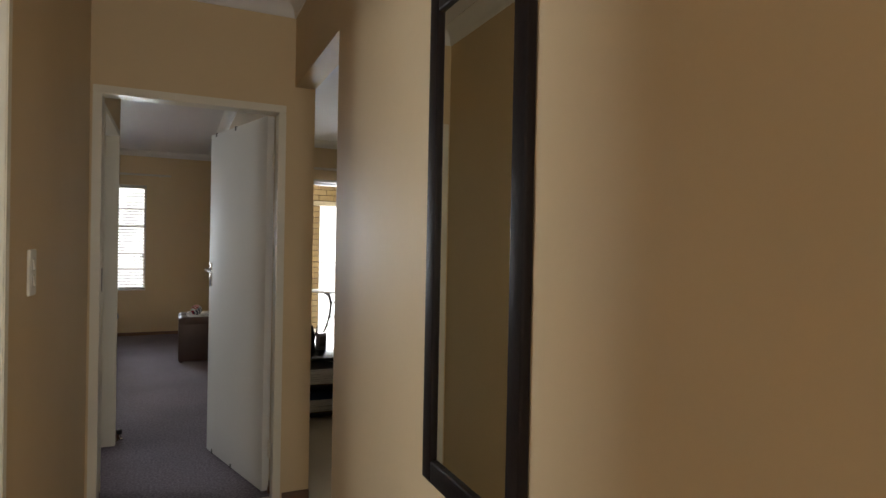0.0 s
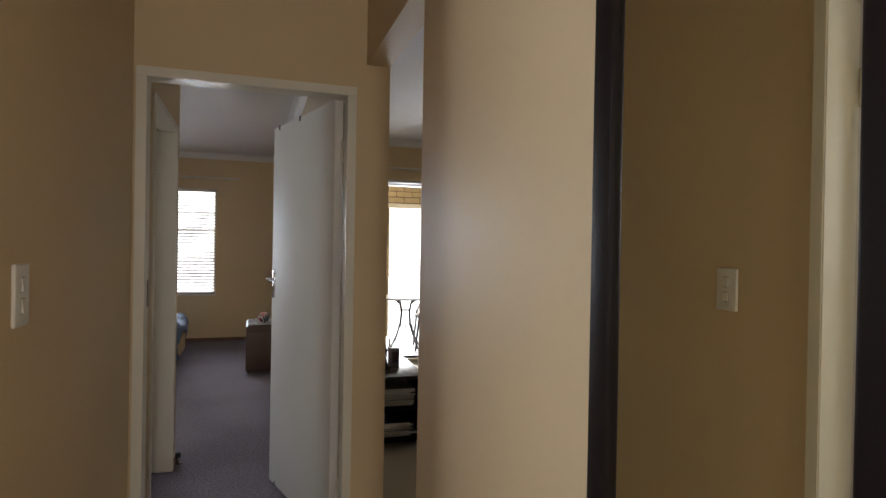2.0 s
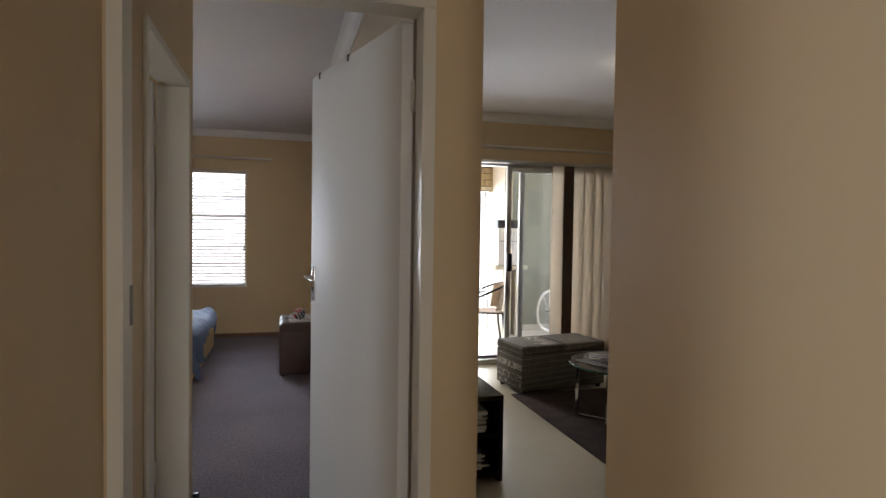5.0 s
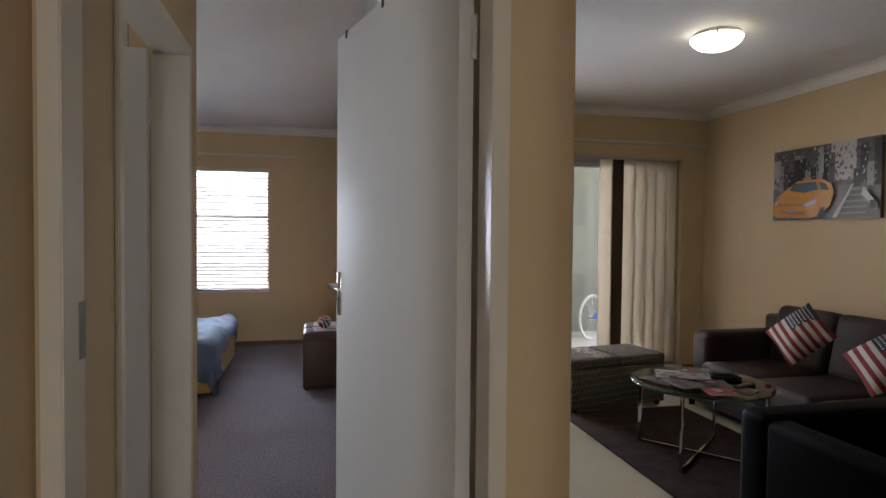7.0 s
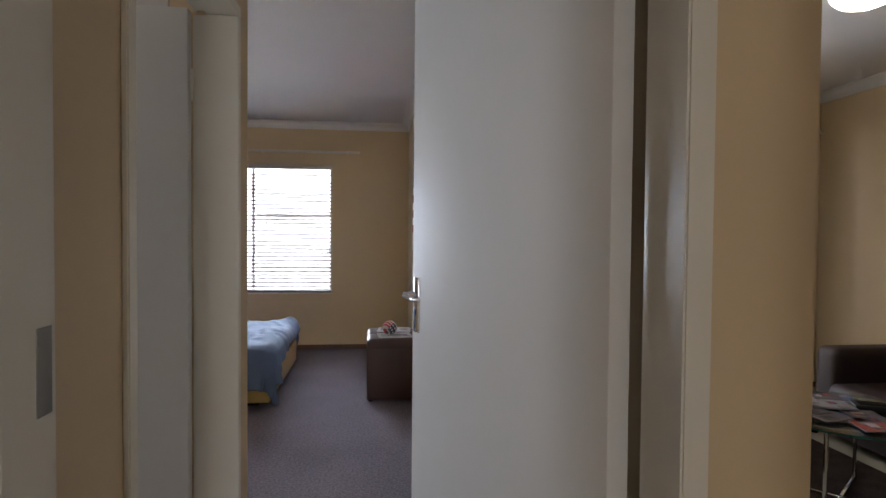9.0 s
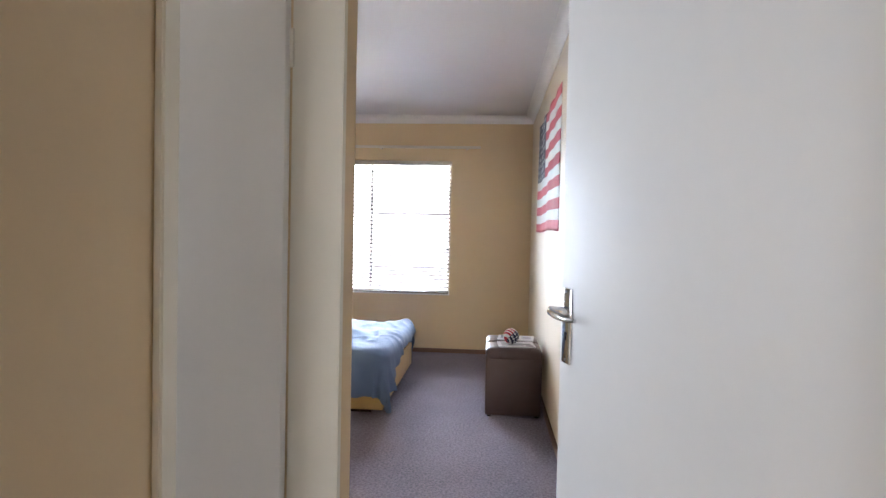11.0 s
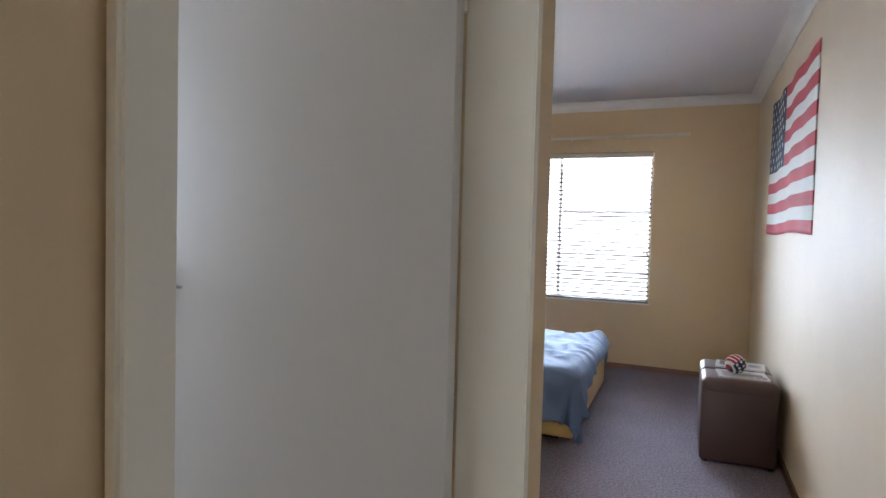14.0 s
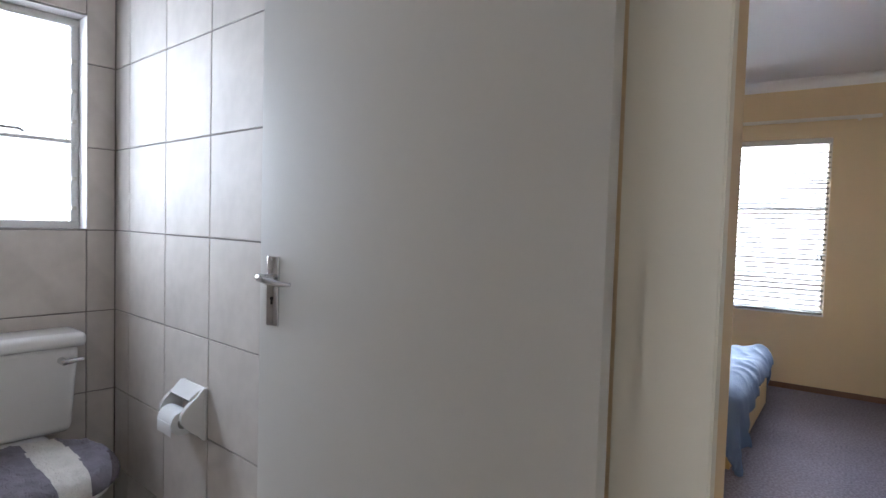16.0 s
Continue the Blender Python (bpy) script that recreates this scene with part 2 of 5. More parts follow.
# ---- shapes ----
def bm_box(x0, x1, y0, y1, z0, z1, bevel=0.0, seg=2, bm=None):
    """A box, with rounded edges where bevel is given, added to bm."""
    own = bmesh.new()
    bmesh.ops.create_cube(own, size=1)
    for v in own.verts:
        v.co = Vector(((x0 + x1) / 2 + v.co.x * (x1 - x0), (y0 + y1) / 2 + v.co.y * (y1 - y0), (z0 + z1) / 2 + v.co.z * (z1 - z0)))
    if bevel:
        bmesh.ops.bevel(own, geom=own.edges[:], offset=bevel, segments=seg, profile=0.5, affect="EDGES")
    return merge(bm, own)


def merge(bm, own):
    if bm is None:
        return own
    me = bpy.data.meshes.new("tmp")
    own.to_mesh(me)
    own.free()
    bm.from_mesh(me)
    bpy.data.meshes.remove(me)
    return bm


def bm_tube(points, r, seg=10, bm=None, closed=False):
    """A round bar swept along points."""
    own = bmesh.new()
    pts = [Vector(p) for p in points]
    rings, side = [], None
    k = len(pts)
    for i, p in enumerate(pts):
        a = pts[(i - 1) % k] if closed or i else p
        b = pts[(i + 1) % k] if closed or i < k - 1 else p
        d = (b - a).normalized()
        if side is None:
            side = d.orthogonal().normalized()
        side = (side - d * side.dot(d)).normalized()
        up = d.cross(side)
        rr = r[i] if isinstance(r, (list, tuple)) else r
        rings.append([own.verts.new(p + (side * math.cos(q) + up * math.sin(q)) * rr) for q in (2 * math.pi * j / seg for j in range(seg))])
    for i in range(k if closed else k - 1):
        a, b = rings[i], rings[(i + 1) % k]
        for j in range(seg):
            own.faces.new((a[j], a[(j + 1) % seg], b[(j + 1) % seg], b[j]))
    if not closed:
        own.faces.new(rings[0][::-1])
        own.faces.new(rings[-1])
    bmesh.ops.recalc_face_normals(own, faces=own.faces[:])
    return merge(bm, own)


def bm_lathe(profile, seg=32, bm=None, center=(0, 0, 0)):
    """A turned shape about the z axis; profile: (radius, height)."""
    own = bmesh.new()
    rings = []
    for r, z in profile:
        if r < 1e-5:
            rings.append([own.verts.new((center[0], center[1], center[2] + z))])
        else:
            rings.append([own.verts.new((center[0] + r * math.cos(2 * math.pi * j / seg), center[1] + r * math.sin(2 * math.pi * j / seg), center[2] + z)) for j in range(seg)])
    for a, b in zip(rings, rings[1:]):
        for j in range(seg):
            q = [a[j % len(a)], a[(j + 1) % seg % len(a)], b[(j + 1) % seg % len(b)], b[j % len(b)]]
            u = []
            for v in q:
                if v not in u:
                    u.append(v)
            if len(u) > 2:
                own.faces.new(u)
    bmesh.ops.recalc_face_normals(own, faces=own.faces[:])
    return merge(bm, own)


def bm_grid(nu, nv, f, bm=None):
    """A sheet of nu by nv cells; f(u, v) gives the place."""
    own = bmesh.new()
    vs = [[own.verts.new(f(i / nu, j / nv)) for j in range(nv + 1)] for i in range(nu + 1)]
    for i in range(nu):
        for j in range(nv):
            own.faces.new((vs[i][j], vs[i + 1][j], vs[i + 1][j + 1], vs[i][j + 1]))
    return merge(bm, own)


def bm_prism(outline, axis, a, b, bm=None):
    """A flat outline pushed from a to b along an axis. Outline pairs are the two other axes in order."""
    own = bmesh.new()

    def place(p, w):
        q = list(p)
        q.insert("xyz".index(axis), w)
        return own.verts.new(q)
    lo, hi = [place(p, a) for p in outline], [place(p, b) for p in outline]
    own.faces.new(lo)
    own.faces.new(hi[::-1])
    for i in range(len(lo)):
        j = (i + 1) % len(lo)
        own.faces.new((lo[i], hi[i], hi[j], lo[j]))
    bmesh.ops.recalc_face_normals(own, faces=own.faces[:])
    return merge(bm, own)


def make(name, bm, mats, smooth=True):
    me = bpy.data.meshes.new(name)
    bm.to_mesh(me)
    bm.free()
    for m in mats if isinstance(mats, (list, tuple)) else [mats]:
        me.materials.append(m)
    if smooth:
        me.polygons.foreach_set("use_smooth", [True] * len(me.polygons))
        me.set_sharp_from_angle(angle=radians(40))
    return new(name, me)


def part(name, bm, mats, parent, label="", smooth=True):
    ob = make(name, bm, mats, smooth)
    ob.parent = parent
    return tagged(ob, label)


def thing(name, label, category, m=None, group="", kind=""):
    ob = new(name)
    ob.empty_display_size = 0.1
    if m is not None:
        ob.matrix_world = m
    return tagged(ob, label, category, group, kind)


def structure(name, bm, mats, label, category, smooth=False):
    return tagged(make(name, bm, mats, smooth), label, category, kind="structure")


def solidify(ob, t, offset=-1):
    mod = ob.modifiers.new("thickness", "SOLIDIFY")
    mod.thickness, mod.offset = t, offset
    return ob


# ---- structure ----
H = 2.60
LX, RX, EW = -0.44, 0.479, 3.0        # corridor walls, door wall
PX = -0.432                           # passage wall with the bathroom door
BX, LVX = 0.408, 0.584                 # dividing wall, bedroom side and living side
WY = 9.11                             # bedroom window wall
VY, VX = 7.05, 3.94                    # living room far and right walls
TY, TX, PE = 4.50, -2.796, 4.43              # bathroom tiled walls
BATH = pose(-1.981, 4.494, 0, 0, 0, -6) @ pose(1.981, -4.494, 0)   # the bathroom stands a little askew to the passage


def wall_x(name, x0, x1, y0, y1, holes=(), label="cream painted plaster wall", z1=H, mats=None):
    """A wall along y between x0 and x1; holes: (y0, y1, z0, z1), in order."""
    bm, y = bmesh.new(), y0
    for a, b, c, d in holes:
        if a > y:
            bm_box(x0, x1, y, a, 0, z1, bm=bm)
        if c > 0:
            bm_box(x0, x1, a, b, 0, c, bm=bm)
        if d < z1:
            bm_box(x0, x1, a, b, d, z1, bm=bm)
        y = b
    if y < y1:
        bm_box(x0, x1, y, y1, 0, z1, bm=bm)
    return structure(name, bm, mats or M_wall, label, "wall")


def wall_y(name, y0, y1, x0, x1, holes=(), label="cream painted plaster wall", z1=H, mats=None):
    bm, x = bmesh.new(), x0
    for a, b, c, d in holes:
        if a > x:
            bm_box(x, a, y0, y1, 0, z1, bm=bm)
        if c > 0:
            bm_box(a, b, y0, y1, 0, c, bm=bm)
        if d < z1:
            bm_box(a, b, y0, y1, d, z1, bm=bm)
        x = b
    if x < x1:
        bm_box(x, x1, y0, y1, 0, z1, bm=bm)
    return structure(name, bm, mats or M_wall, label, "wall")


# corridor
wall_x("wall_corridor_left", LX - 0.11, LX, -2.5, EW, [(0.735, 1.555, 0, 2.04)], "cream painted corridor wall beside a door opening")
wall_x("wall_corridor_right", RX, LVX, -2.5, EW, [(2.094, EW, -1, 2.165)], "cream painted corridor wall ending at an open passage")
# unseen end wall; its opening is made up to let the fill lamp in
wall_y("wall_corridor_back", -2.62, -2.5, -0.55, LVX, [(-0.30, 0.34, 0.9, 2.1)], "cream painted corridor end wall, pierced for the added fill light")
wall_y("wall_bedroom_door", EW, EW + 0.12, -0.55, LVX, [(-0.409, 0.415, -1, 2.04)], "cream painted wall around the bedroom door")
# bedroom and passage
wall_x("wall_passage_left", PX - 0.117, PX, EW + 0.12, PE, [(3.418, 4.250, -1, 2.04)], "cream painted wall around the bathroom door")
wall_x("wall_bedroom_stub", PX - 0.228, PX - 0.117, PE - 0.10, TY + 0.24, label="cream painted wall corner beside the bathroom")
wall_y("wall_bedroom_return", TY + 0.13, TY + 0.24, -2.95, PX - 0.228)
bm = bm_box(BX, LVX, EW + 0.18, WY, 0, H)
# made-up recess behind the hinges, shaped to keep the door gap dark
bm_box(BX + 0.05, LVX, EW + 0.12, EW + 0.18, 0, H, bm=bm)
structure("wall_bedroom_right", bm, M_sheen, "cream painted bedroom wall, paled for window sheen, with a hanging flag", "wall")
WIN = (-1.97, -0.468, 0.635, 2.115)
wall_y("wall_bedroom_window", WY, WY + 0.17, -2.95, LVX, [WIN], "cream painted bedroom wall around the window")
wall_x("wall_bedroom_left", -3.07, -2.95, TY, WY + 0.17)
# living room
SL = (1.05, 3.68, 0.05, 2.12)
wall_y("wall_living_far", VY, VY + 0.20, LVX, VX + 0.12, [SL], "cream painted living room wall around the sliding door")
wall_x("wall_living_right", VX, VX + 0.12, -0.6, VY)
wall_y("wall_living_back", -0.72, -0.6, LVX, VX + 0.12)
# bathrooms
wall_x("wall_bathroom_window", TX - 0.15, TX, 2.35, TY + 0.11, [(3.71, 4.385, 1.256, 2.10)], "bathroom wall with a window over the toilet", mats=M_grout)
wall_y("wall_bathroom_near", 2.45, 2.55, TX - 0.45, -0.55, label="plain beige tiled bathroom wall", mats=M_tile)
wall_x("wall_second_bathroom_window", -2.42, -2.30, -0.6, 2.45, [(0.65, 1.35, 1.25, 2.05)], "plain bathroom wall with a window")
wall_y("wall_second_bathroom_near", -0.72, -0.6, -2.42, -0.55, label="plain bathroom wall")

structure("floor_corridor", bm_box(-0.55, LVX, -2.5, EW + 0.06, -0.12, 0), M_floor, "cream ceramic corridor floor", "floor")
structure("floor_bedroom", bm_box(-2.95, BX, EW + 0.06, WY, -0.12, 0.001), M_carpet, "worn brown-grey bedroom carpet", "carpet")
structure("floor_living", bm_box(LVX, VX, -0.6, VY, -0.12, 0), M_floor, "pale cream polished tile floor", "floor")
structure("floor_bathroom", bm_box(TX - 0.30, PX - 0.117, 2.55, TY + 0.13, -0.12, 0.003), M_tile, "beige tiled bathroom floor", "floor")
structure("floor_second_bathroom", bm_box(-2.3, -0.55, -0.6, 2.45, -0.12, 0.003), M_tile, "beige tiled bathroom floor", "floor")
structure("ceiling_corridor", bm_box(-0.55, LVX, -2.5, EW + 0.12, H, H + 0.12), M_ceiling, "white painted corridor ceiling", "ceiling")
structure("ceiling_bedroom", bm_box(-2.95, LVX, EW + 0.12, WY + 0.17, H, H + 0.12), M_ceiling, "white painted bedroom ceiling", "ceiling")
structure("ceiling_living", bm_box(LVX, VX + 0.12, -0.72, VY + 0.2, H, H + 0.12), M_ceiling, "white painted living room ceiling", "ceiling")
structure("ceiling_bathroom", bm_box(TX - 0.45, -0.55, 2.45, TY, H + 0.002, H + 0.12), M_ceiling, "white painted bathroom ceiling", "ceiling")
structure("ceiling_second_bathroom", bm_box(-2.42, -0.55, -0.72, 2.45, H, H + 0.12), M_ceiling, "white painted bathroom ceiling", "ceiling")
structure("backdrop_garden", bm_box(-5, 9, 12.0, 12.05, -3, 6), M_daylight, "glaring overexposed daylight beyond the windows", "daylight")
structure("backdrop_side", bm_box(-4.6, -4.55, -1.5, 6.0, -3, 6), M_daylight, "glaring overexposed daylight beyond the bathroom windows", "daylight")
structure("ground", bm_box(-300, 300, 9.6, 500, -3.2, -3.0), M_ground, "dry open ground below the flat", "ground")


def cove(d):
    """The section of a coved cornice, as offsets from wall and ceiling."""
    pts = [(0, 0), (0, -d), (0.006, -d), (0.010, -d + 0.006)]
    pts += [(0.012 + (d - 0.02) * (1 - math.cos(a)), -d + 0.012 + (d - 0.02) * math.sin(a)) for a in [i * math.pi / 12 for i in range(7)]]
    return pts + [(d, -0.006), (d, 0)]


def cornice(axis, wall, side, a, b, d=0.08):
    prof = [(wall + side * p, H + q) for p, q in cove(d)]
    ob = make("cornice", bm_prism(prof, axis, a, b), M_cornice)
    return tagged(ob, "white coved plaster cornice along the ceiling", "cornice", kind="structure")


cornice("x", WY, -1, -2.95, BX)
cornice("y", BX, -1, EW + 0.12, WY)
cornice("x", TY + 0.24, 1, -2.95, PX - 0.2)
cornice("y", PX, 1, EW + 0.12, PE)
cornice("x", VY, -1, LVX, VX)
cornice("y", VX, -1, -0.6, VY)
cornice("y", LVX, 1, EW, VY)
cornice("x", EW, -1, LX, RX)
cornice("y", LX, 1, -2.5, EW)
cornice("y", RX, -1, -2.5, EW)


def skirting(axis, wall, side, a, b, h=0.045):
    prof = [(wall, 0.0), (wall + side * 0.016, 0.0), (wall + side * 0.016, h * 0.55), (wall + side * 0.009, h), (wall, h)]
    return tagged(make("skirting", bm_prism(prof, axis, a, b), M_skirt), "narrow dark brown wooden skirting strip", "skirting", kind="structure")


skirting("x", WY, -1, -2.95, BX)
skirting("y", BX, -1, EW + 0.12, WY - 0.016)
skirting("x", EW, -1, 0.445, LVX)
skirting("y", RX, -1, -2.5, 2.108)
skirting("y", LX, 1, -2.5, 0.69)
skirting("y", LX, 1, 1.60, EW)
skirting("x", VY, -1, 3.70, VX)
skirting("y", VX, -1, -0.6, VY - 0.016)
skirting("y", PX, 1, EW + 0.12, 3.395)
skirting("y", PX, 1, 4.275, PE)
structure("threshold_strip", bm_box(-0.409, 0.415, EW + 0.045, EW + 0.075, 0.0, 0.006, 0.002), M_frame, "pale metal threshold strip under the bedroom door", "threshold")


# ---- doors ----
def lever_handle(parent, x, z, y, out, way, lock_z):
    """Chrome plate with a curved lever. y: face, out: -1 or 1 away from the face, way: lever's direction along x."""
    plate = part("handle_plate", bm_box(x - 0.019, x + 0.019, min(y, y + out * 0.007), max(y, y + out * 0.007), z - 0.105, z + 0.046, 0.003), M_chrome, parent, "chrome lever handle plate")
    pts = [(x, y, z), (x, y + out * 0.026, z), (x - way * 0.003, y + out * 0.038, z + 0.001), (x + way * 0.010, y + out * 0.043, z + 0.001), (x + way * 0.032, y + out * 0.043, z - 0.003), (x + way * 0.060, y + out * 0.036, z - 0.007), (x + way * 0.082, y + out * 0.026, z - 0.008)]
    part("lever", bm_tube(pts, [0.010, 0.0085, 0.009, 0.0085, 0.0075, 0.006, 0.004], 12), M_chrome, plate)
    # solid black inlay, stands in for the dark inside of the lock hole
    key = bm_tube([(x, y + out * 0.0068, z + lock_z), (x, y + out * 0.0085, z + lock_z)], 0.004, 10)
    bm_box(x - 0.0018, x + 0.0018, min(y + out * 0.0068, y + out * 0.0085), max(y + out * 0.0068, y + out * 0.0085), z + lock_z - 0.013, z + lock_z, bm=key)
    part("keyhole_shade", key, M_black, plate)
    for dz in (0.039, -0.097):
        part("screw", bm_tube([(x, y + out * 0.006, z + dz), (x, y + out * 0.0082, z + dz)], 0.003, 8), M_steel, plate)


def door_set(name, m, s, width, thick, angle, leaf_label, hooks=False, strike=True, lip=0.020, longer=0.0):
    """A steel frame in a wall and its leaf. Local x: along the wall from the hinges (times s), y: through the wall to the leaf's side."""
    top = 2.04
    root = thing(name, leaf_label, "door", m, kind="structure")
    prof = [(-lip, -0.013), (0.018, -0.013), (0.018, thick - 0.030), (0.003, thick - 0.030), (0.003, thick + 0.013), (-lip, thick + 0.013), (-lip, thick), (-0.0005, thick), (-0.0005, 0.0), (-lip, 0.0)]

    def soft(bm):
        bmesh.ops.bevel(bm, geom=[e for e in bm.edges if abs(e.calc_face_angle(0)) > 1.2], offset=0.003, segments=2, affect="EDGES")
        return bm
    frame_ob = part("door_frame", soft(bm_prism([(s * x, y) for x, y in prof], "z", 0, top - 0.0185)), M_frame, root, "glossy cream steel door frame")
    part("strike_jamb", soft(bm_prism([(s * (width - x), y) for x, y in prof], "z", 0, top - 0.0185)), M_frame, frame_ob)
    part("head", soft(bm_prism([(y, top - x) for x, y in prof], "x", *sorted((s * -lip, s * (width + lip))))), M_frame, frame_ob)
    if strike:
        part("strike_plate", bm_box(*sorted((s * (width - 0.0195), s * (width - 0.017))), thick - 0.062, thick - 0.029, 1.105, 1.215, 0.0008), M_brass, frame_ob, "dull steel strike plate")
    length, lz = width - 0.012 + longer, 2.030
    leaf = part("door_leaf", bm_box(*sorted((s * (0.015 if name == "door_1" else 0.007), s * length)), -0.040, 0.0, 0.012, lz, 0.0025), M_enamel, root, "smooth off-white painted door leaf")
    leaf.matrix_local = pose(s * (0.011 if name == "door_1" else 0.004), thick + 0.010, 0, 0, 0, s * angle)
    for out, y in ((-1, -0.040), (1, 0.0)):
        lever_handle(leaf, s * (length - (0.050 if name == "door_2" else 0.042)), 1.195 if name == "door_2" else 1.168, y, out, -s, -0.045)
    for z in (0.24, 1.80):
        hb = bm_tube([(s * 0.004, -0.004, z - 0.05), (s * 0.004, -0.004, z + 0.05)], 0.0065, 10)
        bm_box(*sorted((s * 0.004, s * 0.018)), -0.010, -0.004, z - 0.045, z + 0.045, bm=hb)
        part("hinge", hb, M_frame, leaf, "cream painted butt hinge")
    if hooks:
        for x in (0.55, 0.24):
            for z, d in ((lz, 1), (0.012, -1)):
                bm = bm_box(*sorted((s * (x + 0.34 * 0.6), s * (x + 0.34 * 0.6 + 0.012))), -0.042, 0.002, z - 0.001 if d > 0 else z - 0.003, z + 0.003 if d > 0 else z + 0.001)
                bm_box(*sorted((s * (x + 0.34 * 0.6), s * (x + 0.34 * 0.6 + 0.012))), -0.044, -0.041, z - 0.022 if d > 0 else z - 0.003, z + 0.003 if d > 0 else z + 0.022, bm=bm)
                part("hook_strap", bm, M_metalblack, leaf, "dark metal over-door hook strap")
    return root


door_set("door_1", pose(0.415, EW, 0), -1, 0.824, 0.12, 73.5, "off-white flush bedroom door standing open in a steel frame", hooks=True, longer=0.045)
door_set("door_2", pose(PX, 4.250, 0, 0, 0, 90), -1, 0.832, 0.117, 90, "off-white flush bathroom door standing open in a steel frame", longer=-0.034)
door_set("door_3", pose(LX, 1.555, 0, 0, 0, 90), -1, 0.820, 0.11, 74, "off-white flush corridor door standing open in a steel frame")

stop = thing("door_stop", "small metal door stop on the carpet by the jamb", "door stop", pose(-0.405, 4.36, 0.001))
part("stop_base", bm_lathe([(0, 0), (0.022, 0), (0.022, 0.008), (0.012, 0.014), (0.012, 0.04), (0, 0.04)], 16), M_chrome, stop)
part("stop_buffer", bm_lathe([(0, 0.04), (0.017, 0.04), (0.018, 0.065), (0.012, 0.072), (0, 0.072)], 16), M_black, stop)


# ---- windows ----
def bar(parent, x0, x1, y0, y1, z0, z1, mat, name="glazing_bar", b=0.002):
    return part(name, bm_box(x0, x1, y0, y1, z0, z1, b), mat, parent)


x0, x1, z0, z1 = WIN
w1 = thing("window_1", "bronze steel window with cream venetian blinds in front", "window", kind="structure")
fy0, fy1 = WY + 0.105, WY + 0.14
fr = bar(w1, x0, x1, fy0, fy1, z0, z0 + 0.035, M_bronze, "window_frame")
bar(fr, x0, x1, fy0, fy1, z1 - 0.035, z1, M_bronze, "frame_rail")
bar(fr, x0, x0 + 0.035, fy0, fy1, z0 + 0.035, z1 - 0.035, M_bronze, "frame_stile")
bar(fr, x1 - 0.035, x1, fy0, fy1, z0 + 0.035, z1 - 0.035, M_bronze, "frame_stile")
bar(fr, -1.39, -1.355, fy0, fy1, z0 + 0.035, z1 - 0.035, M_bronze, "mullion")
for z, h in ((1.77, 0.016), (1.535, 0.04), (1.155, 0.014), (0.93, 0.03)):
    bar(fr, -1.345, x1 - 0.035, fy0 + 0.004, fy1 - 0.004, z - h / 2, z + h / 2, M_bronze, "transom")
for a, b in ((x0 + 0.035, -1.40), (-1.345, x1 - 0.035)):
    p = bar(w1, a, b, fy0 + 0.016, fy0 + 0.020, z0 + 0.035, z1 - 0.035, M_glass, "pane", 0)
    p.visible_shadow = False
catch = bm_tube([(-0.508, WY + 0.10, 1.14), (-0.508, WY + 0.065, 1.14), (-0.508, WY + 0.06, 1.10)], 0.007, 8)
part("window_catch", catch, M_black, w1, "black metal window catch")
part("catch_knob", bm_box(-0.540, -0.528, WY + 0.075, WY + 0.10, 1.105, 1.150, 0.003), M_black, w1)
part("window_sill", bm_box(x0, x1, WY + 0.002, WY + 0.105, z0 + 0.0005, z0 + 0.012, 0.002), M_cornice, w1)

bl = thing("venetian_blind", "cream slatted venetian blind lowered over the window", "blind")
part("head_rail", bm_box(x0 + 0.01, x1 - 0.008, WY + 0.004, WY + 0.058, z1 - 0.052, z1 - 0.004, 0.003), M_bronze, bl, "brown blind head rail")
slat = None
nsl = 32
for i in range(nsl):
    z = z0 + 0.045 + i * (z1 - 0.075 - z0 - 0.045) / nsl
    if slat is None:
        bm = bm_prism([(-0.025 + 0.05 * k / 6, 0.004 * (1 - (2 * k / 6 - 1) ** 2)) for k in range(7)] + [(0.025 - 0.05 * k / 6, 0.004 * (1 - (2 * k / 6 - 1) ** 2) - 0.0028) for k in range(7)], "x", x0 + 0.012, x1 - 0.010)
        slat = part("slat", bm, M_blind, bl)
        mesh = slat.data
        first = slat
    else:
        first = new("slat", mesh)
        first.parent = bl
    first.matrix_local = pose(0, WY + 0.034, z, 17 + 0.8 * math.sin(i * 2.1), 0, 0)
part("bottom_rail", bm_box(x0 + 0.012, x1 - 0.010, WY + 0.012, WY + 0.056, z0 + 0.015, z0 + 0.032, 0.003), M_blind, bl)
for x in (-0.60, -1.21, -1.82):
    for y in (WY + 0.008, WY + 0.060):
        part("ladder_cord", bm_tube([(x, y, z0 + 0.02), (x, y, z1 - 0.05)], 0.0011, 5), M_blind, bl)
part("pull_cord", bm_tube([(-0.53, WY + 0.005, 1.05), (-0.53, WY + 0.005, z1 - 0.05)], 0.0014, 5), M_blind, bl)

cr = thing("curtain_rail", "bare white curtain rail fixed above the window", "curtain rail")
part("rail", bm_box(-2.35, -0.158, WY - 0.052, WY - 0.030, 2.245, 2.272, 0.004), M_pole, cr)
for x in (-0.30, -1.25, -2.2):
    part("bracket", bm_box(x - 0.012, x + 0.012, WY - 0.030, WY, 2.235, 2.262, 0.002), M_pole, cr)

w2 = thing("window_2", "white steel bathroom window over the toilet", "window", kind="structure")
a0, a1, c0, c1 = 3.71, 4.385, 1.256, 2.10
